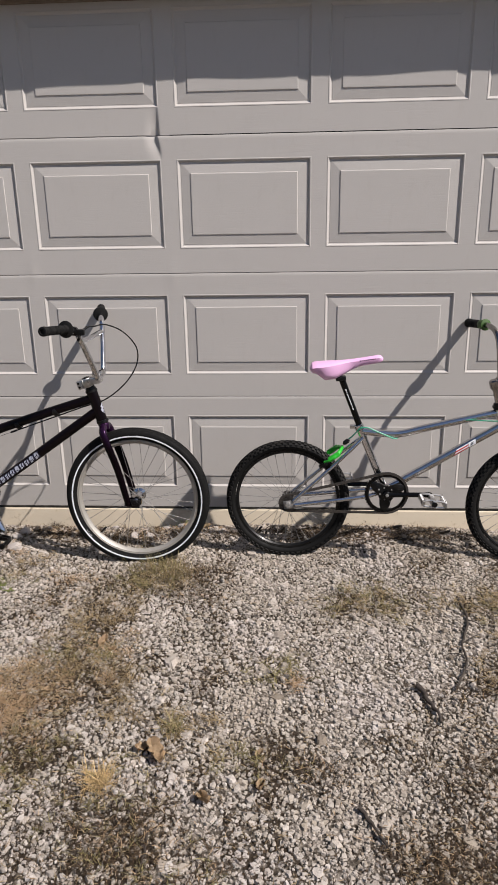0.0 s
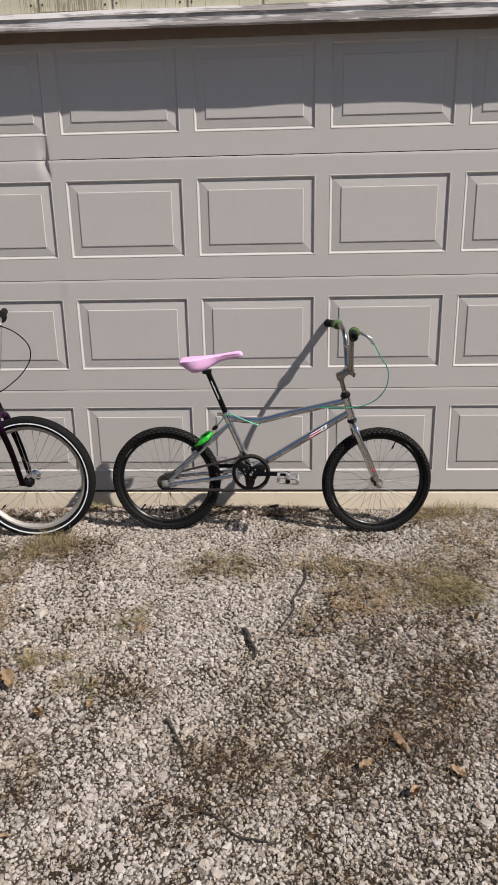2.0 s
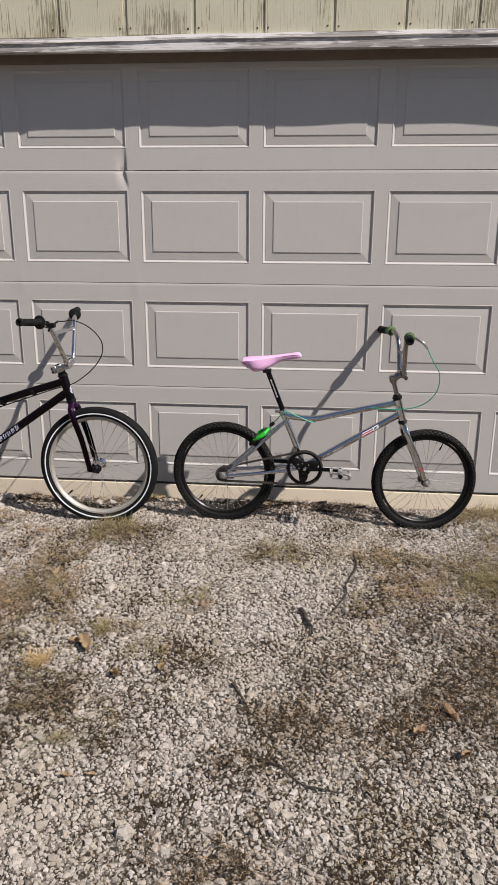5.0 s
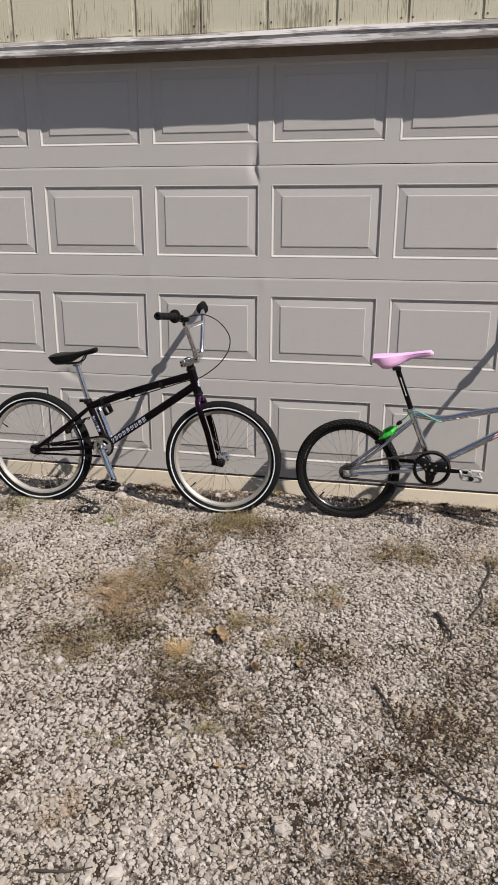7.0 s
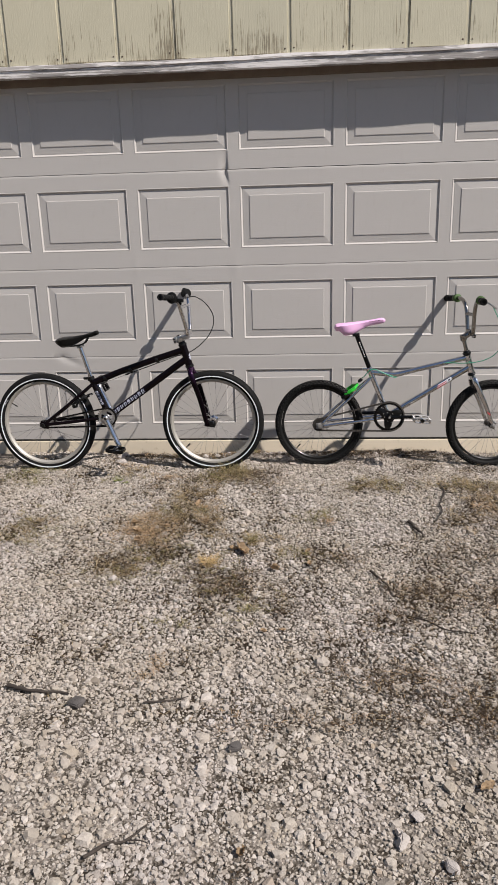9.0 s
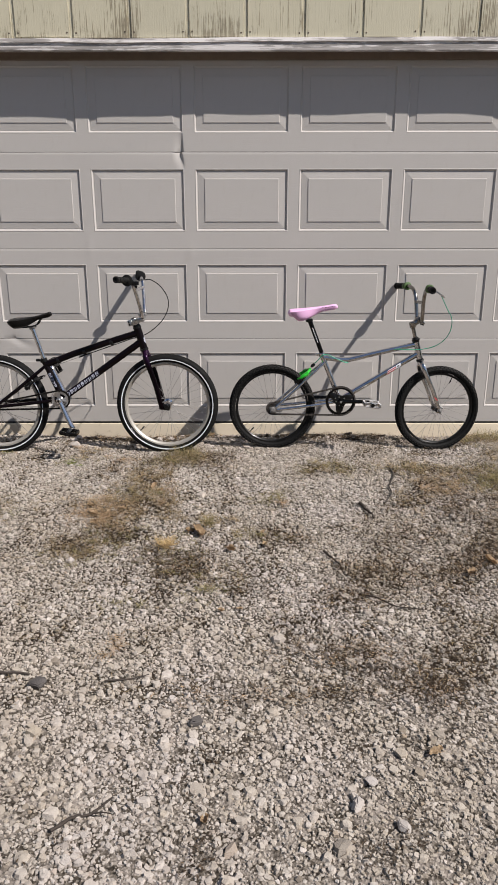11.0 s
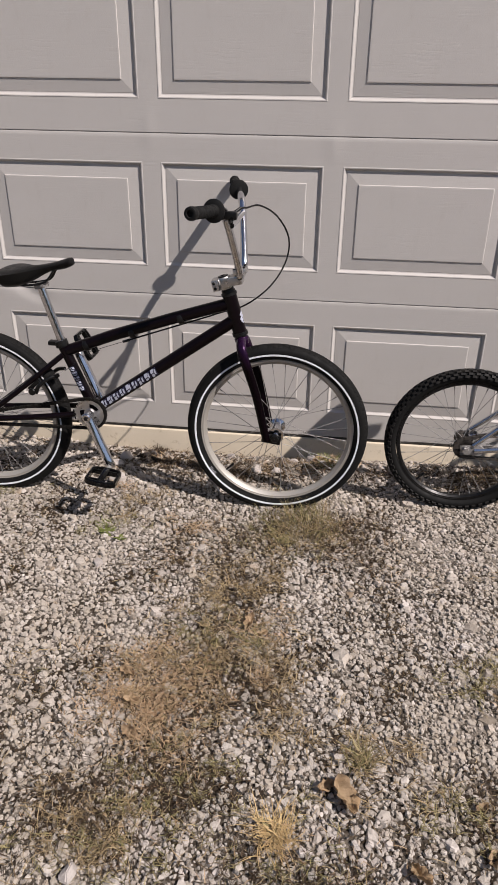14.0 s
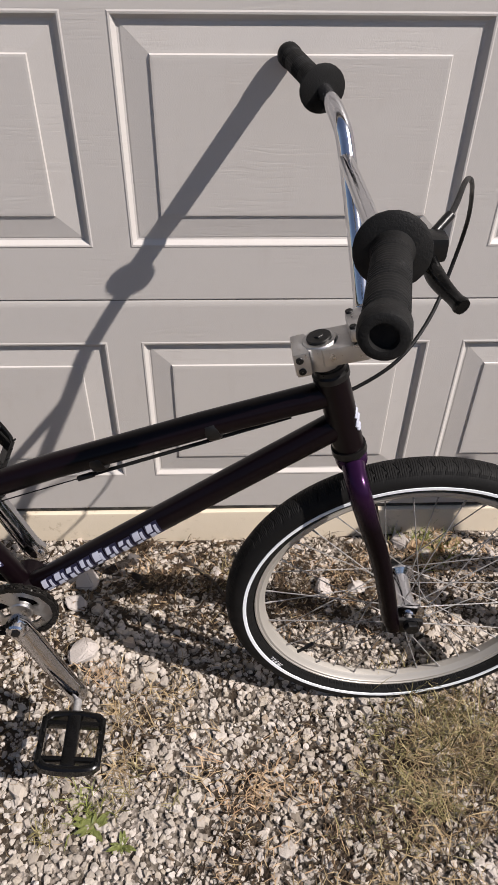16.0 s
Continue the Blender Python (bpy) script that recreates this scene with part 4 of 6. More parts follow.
    # handlebar, swung a little
    swung = steer_matrix(top, bot, B1STEER)

    def side(s):
        rise = [(0.000, 0.000, 0.000), (0.030, 0.0, 0.000), (0.045, 0.001, 0.006), (0.056, 0.0, 0.026), (0.112, -0.010, 0.105), (0.156, -0.019, 0.166), (0.174, -0.025, 0.188), (0.210, -0.034, 0.204), (0.258, -0.045, 0.212), (0.374, -0.075, 0.224)]
        return [bc + Vector((x, s * y, z)) for y, x, z in rise]
    bm = bmesh.new()
    tube(bm, glide(side(-1)[::-1] + side(1)[1:], 5), 0.0111, 16)
    c0, c1 = side(-1)[5] + Vector((0, 0.010, -0.012)), side(1)[5] + Vector((0, -0.010, -0.012))
    moved(bm, swung)
    bars = part("handlebar", bm, CHROME, bike, "chromed high-rise handlebar")
    bm = bmesh.new()
    rod(bm, c0, c1, 0.0095, 14)
    moved(bm, swung)
    part("crossbar", bm, CHROME, bars)
    for s in (-1, 1):
        p = side(s)
        bm = bmesh.new()
        a, b = p[8] + Vector((0.003, -s * 0.024, 0.0)), p[9] + Vector((-0.001, s * 0.005, 0))
        grip(bm, a, b, 0.0154, 0.0300, 0.0046)
        moved(bm, swung)
        part("grip", bm, RUBBER, bars, "black rubber flanged grip with a hollow end")
    # brake lever beside the near flange
    p = side(-1)
    lv = p[7] + Vector((0.006, 0.020, -0.004))
    bm = bmesh.new()
    tube(bm, [lv + Vector((0, d, 0)) for d in (-0.008, 0.008)], 0.0155, 18)
    block(bm, (0.036, 0.024, 0.022), Matrix.Translation(lv + Vector((0.022, -0.002, -0.004))), 0.006)
    moved(bm, swung)
    lever = part("brake_lever", bm, BLACK, bars)
    bm = bmesh.new()
    tube(bm, glide([lv + Vector(q) for q in ((0.026, -0.004, -0.010), (0.025, -0.022, -0.014), (0.028, -0.042, -0.017), (0.034, -0.064, -0.019), (0.037, -0.077, -0.019))], 4), [0.0055, 0.0060, 0.0066, 0.0072, 0.0077, 0.0080, 0.0080, 0.0078, 0.0075, 0.0070, 0.0065, 0.0061, 0.0060, 0.0062, 0.0068, 0.0070, 0.0064], 12, flat=0.75)
    moved(bm, swung)
    part("lever_blade", bm, BLACKSHINE, lever)
    bm = bmesh.new()
    rod(bm, lv + Vector((0.027, 0.004, 0.0)), lv + Vector((0.046, 0.020, 0.013)), 0.0042, 10)
    moved(bm, swung)
    part("barrel_adjuster", bm, BLACK, lever)
    # cables
    st = swung @ (lv + Vector((0.0455, 0.0195, 0.0127)))
    bm = bmesh.new()
    path = [st, L3(L(-0.425, 0.990), -0.140), L3(L(-0.398, 0.988), -0.075), L3(L(-0.358, 0.948), 0.020), L3(L(-0.328, 0.880), 0.095), L3(L(-0.330, 0.815), 0.110), L3(L(-0.357, 0.758), 0.075), L3(L(-0.400, 0.714), 0.040), L3(L(-0.455, 0.678), 0.028), L3(L(-0.510, 0.662), 0.016), L3(L(-0.540, 0.655), 0.002)]
    tube(bm, glide(path, 6), 0.0026, 8)
    part("brake_cable", bm, CABLE, bike, "black brake cable housing")
    bm = bmesh.new()
    d0, d1 = v3(L(-0.540, 0.655), -0.002), v3(L(-0.985, 0.502), -0.010)
    tube(bm, [d0, d0.lerp(d1, 0.33), d0.lerp(d1, 0.62)], 0.0026, 8)
    tube(bm, [d0.lerp(d1, 0.62), d0.lerp(d1, 0.9), v3(L(-1.02, 0.455), -0.03)], 0.0009, 6)
    part("brake_cable", bm, CABLE, bike, "black brake cable under the top tube")
    bm = bmesh.new()
    tube(bm, [d0.lerp(d1, 0.60), d0.lerp(d1, 0.65)], 0.0042, 10)
    part("cable_stop", bm, BLACK, frame_ob)
    # brake
    brake = None
    for s in (-1, 1):
        bm = bmesh.new()
        tube(bm, glide([v3(L(-1.118, 0.380), s * 0.046), v3(L(-1.105, 0.405), s * 0.055), v3(L(-1.075, 0.430), s * 0.048), v3(L(-1.045, 0.440), s * 0.030)], 4), 0.0065, 10)
        disc(bm, v3(L(-1.128, 0.386), s * 0.054), 0.012, 0.010, 16)
        block(bm, (0.046, 0.013, 0.014), Matrix.Translation(v3(L(-1.128, 0.402), s * 0.034)) @ Matrix.Rotation(radians(-42), 4, "Y"), 0.003)
        brake = part("rear_brake" if brake is None else "brake_arm", bm, BLACK, brake or bike, "black rear brake arm")
    brake = brake.parent
    bm = bmesh.new()
    tube(bm, [v3(L(-1.045, 0.440), -0.03), v3(L(-1.03, 0.450), 0.0), v3(L(-1.045, 0.440), 0.03)], 0.0012, 6)
    part("straddle_wire", bm, STEEL, brake)
    bm = bmesh.new()
    block(bm, (0.022, 0.012, 0.012), Matrix.Translation(v3(L(-1.050, 0.438), -0.036)) @ Matrix.Rotation(radians(-20), 4, "Y"), 0.002)
    part("cable_anchor", bm, BLACKSHINE, brake)
    # seat, post
    bm = bmesh.new()
    rod(bm, v3(L(-1.024, 0.512)), v3(L(-1.082, 0.716)), 0.0128, 18)
    post = part("seatpost", bm, CHROME, bike, "chromed seatpost")
    bm = bmesh.new()
    d = (v3(L(-1.085, 0.717)) - v3(clamp)).normalized()
    tube(bm, [v3(clamp) + d * q for q in (-0.012, -0.010, 0.008, 0.010)], [0.0185, 0.021, 0.021, 0.0185], 20)
    block(bm, (0.030, 0.024, 0.014), Matrix.Translation(v3(clamp) + Vector((-0.026, 0, 0.0))), 0.003)
    part("seat_clamp", bm, BLACK, bike)
    bm = bmesh.new()
    block(bm, (0.036, 0.034, 0.018), Matrix.Translation(v3(L(-1.080, 0.722))) @ Matrix.Rotation(radians(-12), 4, "Y"), 0.004)
    rod(bm, v3(L(-1.070, 0.726), -0.022), v3(L(-1.070, 0.726), 0.022), 0.006, 8)
    part("saddle_clamp", bm, STEEL, post)
    for s in (-1, 1):
        bm = bmesh.new()
        tube(bm, glide([v3(L(-1.165, 0.735), s * 0.034), v3(L(-1.125, 0.724), s * 0.022), v3(L(-1.06, 0.736), s * 0.020), v3(L(-1.030, 0.772), s * 0.012)], 4), 0.0035, 8)
        part("saddle_rail", bm, BLACK, post)
    bm = bmesh.new()
    saddle(bm, L(-1.212, 0.772), L(-0.968, 0.815), 0.135, 0.048, 0.014, 0.012, 0.1, 1.0)
    part("saddle", bm, VINYL, bike, "black vinyl saddle tilted nose up")
    # drive
    ring_y = -0.045
    bm = bmesh.new()
    chainring(bm, v3(BB, ring_y), 0.0480, 25, 0.005, 0.043)
    disc(bm, v3(BB, ring_y), 0.017, 0.009, 24)
    radii = (0.010, 0.019, 0.024, 0.029, 0.034, 0.040, 0.0445)
    for face in (-1, 1):
        grid = [[bm.verts.new(v3(BB, ring_y + face * 0.0022) + Vector((r * math.cos(2 * math.pi * j / 75), 0, r * math.sin(2 * math.pi * j / 75)))) for j in range(75)] for r in radii]
        for i in range(len(radii) - 1):
            for j in range(75):
                if 0 < i < 4 and 4 < j % 25 < 19:
                    continue
                q = (grid[i][j], grid[i][(j + 1) % 75], grid[i + 1][(j + 1) % 75], grid[i + 1][j])
                bm.faces.new(q if face < 0 else q[::-1])
    ring = part("chainring", bm, ALLOY, bike, "polished alloy chainring")
    bm = bmesh.new()
    for i in range(25):
        a = 2 * math.pi * i / 25
        block(bm, (0.004, 0.003, 0.006), Matrix.Translation(v3(BB, ring_y) + Vector((0.0545 * math.cos(a), 0, 0.0545 * math.sin(a)))) @ Matrix.Rotation(-a, 4, "Y"))
    part("tooth_ring", bm, BLACKCHAIN, ring)
    cdir = Vector((0.42, 0, -0.907))
    for s, name in ((-1, "crank_arm"), (1, "crank_arm")):
        d = cdir if s < 0 else -cdir
        a = v3(BB, s * 0.074)
        b = a + d * 0.175 + Vector((0, s * 0.022, 0))
        bm = bmesh.new()
        tube(bm, [a - d * 0.012, a, a + d * 0.02, a.lerp(b, 0.5), a.lerp(b, 0.88), b, b + d * 0.010], [0.014, 0.0190, 0.0170, 0.0160, 0.0150, 0.0165, 0.010], 18, flat=0.8)
        disc(bm, a + Vector((0, s * 0.002, 0)), 0.015, 0.026, 24)
        arm = part(name, bm, CHROME, bike, "chromed crank arm")
        bm = bmesh.new()
        disc(bm, a + Vector((0, s * 0.0155, 0)), 0.007, 0.005, 6)
        part("crank_bolt", bm, BLACK, arm)
        pedal("pedal", bike, b + Vector((0, s * 0.082, 0)), 8 if s < 0 else 62, BLACKSHINE, thick=0.020, side=s)
    bm = bmesh.new()
    chain_mesh(bm, chain_run(BB, 0.0520, R, 0.0190, ring_y, ring_y))
    part("chain", bm, BLACKCHAIN, bike, "oily dark chain")
    bm = bmesh.new()
    chainring(bm, v3(R, ring_y), 0.0185, 9, 0.005, 0.010)
    part("cog", bm, DARKSTEEL, rear, m=Matrix.Translation(-v3(R)))
    for s in (-1, 1):
        bm = bmesh.new()
        disc(bm, v3(R, s * 0.068), 0.0125, 0.010, 6)
        disc(bm, v3(R, s * 0.062), 0.0135, 0.004, 20)
        part("axle_nut", bm, BLACK, rear, m=Matrix.Translation(-v3(R)))
    return bike


def L3(p, y):
    return Vector((p[0], y, p[1]))


def chrome_bike():
    X = 0.76
    L = lambda x, z: (x - 0.005 - X, z - 0.009)
    bike = thing("bicycle", "chromed bicycle with pink saddle leaning on the garage door", "bicycle", pose(X, B2Y, 0.0, -B2LEAN, 0, 0), "bicycles at the garage door")
    R, F, BB = (0.272 - X, 0.2385), (1.2465 - X, 0.2270), (0.669 - X, 0.284)
    top, bot = L(1.1015, 0.638), L(1.1315, 0.530)
    turn = steer_matrix(top, bot, B2STEER)
    clamp = L(0.561, 0.560)
    ax = (v3(top) - v3(bot)).normalized()
    fwd = Vector((ax.z, 0, -ax.x))
    bm = bmesh.new()
    rod(bm, v3(bot), v3(top), 0.0185, 20)
    tube(bm, glide([v3(L(1.098, 0.617)), v3(L(0.98, 0.590)), v3(L(0.82, 0.553)), v3(L(0.735, 0.532)), v3(L(0.68, 0.529)), v3(L(0.570, 0.541))], 5), 0.0150, 18)
    tube(bm, [v3(L(1.115, 0.562)), v3(L(0.684, 0.298))], 0.0165, 18)
    tube(bm, [v3(L(0.558, 0.566)), v3(BB)], 0.0155, 16)
    disc(bm, v3(BB), 0.0225, 0.072, 24)
    frame_ob = part("frame", bm, CHROME, bike, "chromed steel frame")
    for s in (-1, 1):
        bm = bmesh.new()
        tube(bm, glide([v3(L(0.577, 0.515), s * 0.012), v3(L(0.50, 0.445), s * 0.034), v3(L(0.40, 0.352), s * 0.048), v3(L(0.300, 0.262), s * 0.056)], 4), 0.0082, 12)
        part("seat_stay", bm, CHROME, frame_ob)
        bm = bmesh.new()
        tube(bm, glide([v3(L(0.655, 0.288), s * 0.022), v3(L(0.59, 0.276), s * 0.038), v3(L(0.47, 0.262), s * 0.048), v3(L(0.305, 0.244), s * 0.056)], 4), 0.0092, 12)
        part("chain_stay", bm, CHROME, frame_ob)
        bm = bmesh.new()
        block(bm, (0.062, 0.005, 0.034), Matrix.Translation(v3(L(0.292, 0.246), s * 0.0565)) @ Matrix.Rotation(radians(-6), 4, "Y"), 0.0022)
        disc(bm, v3(L(0.318, 0.246), s * 0.0565), 0.019, 0.0048, 20)
        part("dropout", bm, STEEL, frame_ob)
    # flag like decal: red and white bars
    a, b = v3(L(0.933, 0.4505)), v3(L(1.020, 0.504))
    upv = (b - a).cross(Vector((0, 1, 0))).normalized()
    upv = upv if upv.z > 0 else -upv
    for i, (s, w, lo, hi, m) in enumerate(((0.0, 0.62, -0.011, -0.006, RED), (0.05, 0.60, -0.0055, -0.001, WHITE), (0.10, 0.55, -0.0005, 0.004, RED), (0.15, 0.5, 0.0045, 0.008, WHITE), (0.66, 0.30, -0.009, 0.009, WHITE), (0.74, 0.12, -0.004, 0.005, VIOLET))):
        print_marks(frame_ob, a, b, upv, [(s, w, lo, hi, 0.06)], 0.0165, mat=m, name="decal", label="red and white decal stripe")
    # headset
    bm = bmesh.new()
    tube(bm, [v3(top) + ax * d for d in (-0.006, 0.002, 0.003, 0.010, 0.011, 0.020, 0.022)], [0.019, 0.0215, 0.0235, 0.0235, 0.019, 0.017, 0.012], 22)
    part("upper_headset", bm, BLACK, bike)
    bm = bmesh.new()
    tube(bm, [v3(bot) + ax * d for d in (0.006, -0.002, -0.004, -0.012)], [0.019, 0.0215, 0.023, 0.019], 22)
    part("lower_headset", bm, BLACK, bike)
    # fork
    ca = v3(bot) - ax * 0.016
    bm = bmesh.new()
    tube(bm, [ca + ax * 0.006, ca, ca - ax * 0.012, ca - ax * 0.020], [0.016, 0.018, 0.018, 0.012], 20)
    moved(bm, turn)
    fork = part("fork", bm, CHROME, bike, "chromed fork")
    for s in (-1, 1):
        bm = bmesh.new()
        pts = glide([ca - ax * 0.004 + Vector((0, s * 0.014, 0)), ca - ax * 0.020 + Vector((0, s * 0.040, 0)), ca - ax * 0.06 + Vector((0.001, s * 0.048, 0)), v3(F).lerp(ca, 0.45) + Vector((0, s * 0.049, 0)), v3(F) + Vector((-0.014, s * 0.050, 0.030)), v3(F) + Vector((-0.004, s * 0.051, 0.012))], 5)
        k = len(pts)
        tube(bm, pts, [0.0145 - 0.0075 * max(0, i / k - 0.35) for i in range(k)], 16, flat=0.85)
        moved(bm, turn)
        blade = part("fork_blade", bm, CHROME, fork)
        bm = bmesh.new()
        block(bm, (0.026, 0.005, 0.036), Matrix.Translation(v3(F, s * 0.0515)) @ Matrix.Rotation(radians(22), 4, "Y"), 0.0022)
        moved(bm, turn)
        part("dropout", bm, CHROME, fork)
        bm = bmesh.new()
        disc(bm, v3(F, s * 0.060), 0.0115, 0.009, 6)
        disc(bm, v3(F, s * 0.0555), 0.013, 0.003, 20)
        moved(bm, turn)
        part("axle_nut", bm, STEEL, fork)
        if s < 0:
            bm = bmesh.new()
            for q in (0.22, 0.245):
                p = v3(F).lerp(ca, q + 0.02) + Vector((-0.002, -0.0615, 0))
                block(bm, (0.020, 0.002, 0.0024), Matrix.Translation(p) @ Matrix.Rotation(radians(34), 4, "Y"))
            moved(bm, turn)
            part("decal", bm, RED, blade, "thin red sticker stripes")
    wheel(bike, "front_wheel", v3(F), turn, 0.2525, 0.050, 0.2145, BLACK, KNOBBY, 0.021, 0.074, False, 66, hub_mat=DARKSTEEL, valve=1.15)
    rear = wheel(bike, "rear_wheel", v3(R), Matrix(), 0.2525, 0.050, 0.2145, BLACK, KNOBBY, 0.023, 0.076, False, 66, hub_mat=DARKSTEEL, valve=4.0)
    # quill stem
    sc = v3(top) + ax * 0.085
    bc = v3(L(1.114, 0.757))
    bm = bmesh.new()
    rod(bm, v3(top) + ax * 0.016, sc, 0.0108, 18)
    tube(bm, [sc - ax * 0.010, sc - ax * 0.002, sc + ax * 0.024, sc + ax * 0.029], [0.0125, 0.0185, 0.0185, 0.014], 20)
    tube(bm, [sc + ax * 0.011, bc], [0.0165, 0.0180], 16)
    tube(bm, [bc + Vector((0, d, 0)) for d in (-0.028, -0.026, 0.026, 0.028)], [0.017, 0.019, 0.019, 0.017], 22)
    block(bm, (0.020, 0.050, 0.014), Matrix.Translation(bc + Vector((0.016, 0, -0.016))) @ Matrix.Rotation(radians(35), 4, "Y"), 0.003)
    moved(bm, turn)
    stem = part("stem", bm, DIMCHROME, bike, "alloy quill stem, toned down for its dark reflections")
    for dy in (-0.016, 0.016):
        bm = bmesh.new()
        disc(bm, bc + Vector((0.020, dy, -0.024)), 0.0062, 0.012, 6, "z")
        moved(bm, turn)
        part("bolt", bm, BLACK, stem)
    # handlebar
    def side(s):
        rise = [(0.0, 0.0, 0.0), (0.030, 0.0, 0.0), (0.044, 0.0, 0.010), (0.052, -0.001, 0.045), (0.060, -0.003, 0.095), (0.076, -0.005, 0.138), (0.104, -0.008, 0.166), (0.148, -0.014, 0.180), (0.200, -0.021, 0.182), (0.305, -0.045, 0.178)]
        return [bc + Vector((x, s * y, z)) for y, x, z in rise]
    bm = bmesh.new()
    tube(bm, glide(side(-1)[::-1] + side(1)[1:], 5), 0.0111, 16)
    moved(bm, turn)
    bars = part("handlebar", bm, DIMCHROME, bike, "chrome handlebar, toned down for its dark reflections")
    bm = bmesh.new()
    rod(bm, side(-1)[4].lerp(side(-1)[5], 0.12), side(1)[4].lerp(side(1)[5], 0.12), 0.0095, 14)
    moved(bm, turn)
    part("crossbar", bm, DIMCHROME, bars)
    for s in (-1, 1):
        p = side(s)
        bm = bmesh.new()
        a, b = p[8] + Vector((0.003, -s * 0.016, 0)), p[9] + Vector((-0.001, s * 0.005, 0))
        d = (b - a).normalized()
        grip(bm, a + d * 0.001, b, 0.0170, 0.022, 0.006)
        moved(bm, turn)
        g = part("grip", bm, RUBBER, bars, "black rubber grip with a green flange")
        bm = bmesh.new()
        tube(bm, [a + d * q for q in (-0.003, -0.0015, 0.006, 0.008, 0.034, 0.036)], [0.021, 0.0235, 0.0235, 0.0195, 0.0187, 0.0172], 22)
        moved(bm, turn)
        part("flange", bm, GREENGRIP, g, "dark green rubber flange")
    # lever
    p = side(-1)
    lv = p[7] + Vector((0.006, 0.012, -0.002))
    bm = bmesh.new()
    tube(bm, [lv + Vector((0, d, 0)) for d in (-0.007, 0.007)], 0.0150, 18)
    block(bm, (0.030, 0.016, 0.016), Matrix.Translation(lv + Vector((0.022, -0.002, -0.004))), 0.004)
    moved(bm, turn)
    lever = part("brake_lever", bm, ALLOY, bars, "silver brake lever")
    bm = bmesh.new()
    tube(bm, glide([lv + Vector(q) for q in ((0.030, 0.0, -0.006), (0.046, -0.016, -0.014), (0.062, -0.045, -0.030), (0.064, -0.075, -0.040))], 4), 0.006, 10, flat=0.7)
    moved(bm, turn)
    part("lever_blade", bm, ALLOY, lever)
    bm = bmesh.new()
    rod(bm, lv + Vector((0.034, 0.002, -0.006)), lv + Vector((0.074, 0.004, -0.026)), 0.0042, 10)
    moved(bm, turn)
    part("barrel_adjuster", bm, ALLOY, lever)
    st = (turn @ Matrix.Translation(lv + Vector((0.074, 0.004, -0.026)))).translation
    bm = bmesh.new()
    tube(bm, glide([st, L3(L(1.240, 0.826), -0.110), L3(L(1.264, 0.790), -0.103), L3(L(1.274, 0.745), -0.094), L3(L(1.266, 0.692), -0.084), L3(L(1.236, 0.645), -0.070), L3(L(1.192, 0.614), -0.056), L3(L(1.130, 0.596), -0.042), L3(L(1.065, 0.592), -0.034), L3(L(0.985, 0.592), -0.018), L3(L(0.955, 0.578), 0.004), L3(L(0.93, 0.572), 0.015)], 6), 0.0023, 8)
    part("brake_cable", bm, GREENCABLE, bike, "bright green brake cable housing")
    bm = bmesh.new()
    tube(bm, glide([L3(L(0.93, 0.574), 0.016), L3(L(0.80, 0.545), 0.016), L3(L(0.735, 0.522), 0.010), L3(L(0.705, 0.513), -0.012), L3(L(0.668, 0.528), -0.020), L3(L(0.628, 0.546), -0.022), L3(L(0.590, 0.562), -0.024), L3(L(0.562, 0.556), -0.022), L3(L(0.538, 0.526), -0.012), L3(L(0.522, 0.508), 0.0)], 6), 0.0028, 8)
    part("brake_cable", bm, GREENCABLE, bike, "green brake cable along the top tube")
    # rear brake
    brake = None
    for s in (-1, 1):
        bm = bmesh.new()
        tube(bm, glide([v3(L(0.424, 0.422), s * 0.040), v3(L(0.447, 0.436), s * 0.050), v3(L(0.474, 0.456), s * 0.042), v3(L(0.492, 0.470), s * 0.014), v3(L(0.496, 0.474), -s * 0.006)], 5), [0.006] * 7 + [0.0085] * 7 + [0.0065] * 7, 12)
        block(bm, (0.050, 0.013, 0.021), Matrix.Translation(v3(L(0.462, 0.448), s * 0.046)) @ Matrix.Rotation(radians(-34), 4, "Y"), 0.004)
        brake = part("rear_brake" if brake is None else "brake_arm", bm, GREEN, brake or bike, "bright green caliper brake arm")
    brake = brake.parent
    for s in (-1, 1):
        bm = bmesh.new()
        block(bm, (0.046, 0.013, 0.016), Matrix.Translation(v3(L(0.424, 0.410), s * 0.032)) @ Matrix.Rotation(radians(-30), 4, "Y"), 0.003)
        rod(bm, v3(L(0.430, 0.418), s * 0.028), v3(L(0.430, 0.418), s * 0.056), 0.006, 10)
        part("brake_pad", bm, BLACK, brake)
    bm = bmesh.new()
    tube(bm, [L3(L(0.520, 0.506), 0.0), L3(L(0.517, 0.500), 0.0), L3(L(0.506, 0.492), -0.002), L3(L(0.500, 0.486), -0.002)], [0.0075, 0.0095, 0.0095, 0.004], 12)
    part("cable_pulley", bm, BLACK, brake)
    bm = bmesh.new()
    rod(bm, L3(L(0.503, 0.488), -0.002), L3(L(0.496, 0.474), -0.002), 0.0011, 6)
    part("bare_wire", bm, STEEL, brake)
    # saddle
    bm = bmesh.new()
    rod(bm, v3(L(0.570, 0.545)), v3(L(0.487, 0.755)), 0.0125, 18)
    post = part("seatpost", bm, BLACKSHINE, bike, "black seatpost with worn white print")
    a, b = v3(L(0.503, 0.715)), v3(L(0.537, 0.629))
    ups = (b - a).cross(Vector((0, 1, 0))).normalized()
    for i in range(9):
        print_marks(post, a, b, ups, [(i / 9, 0.075, -0.0026 + 0.001 * (i % 2), 0.0020, 0.0)], 0.0125, mat=WHITE)
    d = (v3(L(0.487, 0.755)) - v3(L(0.570, 0.545))).normalized()
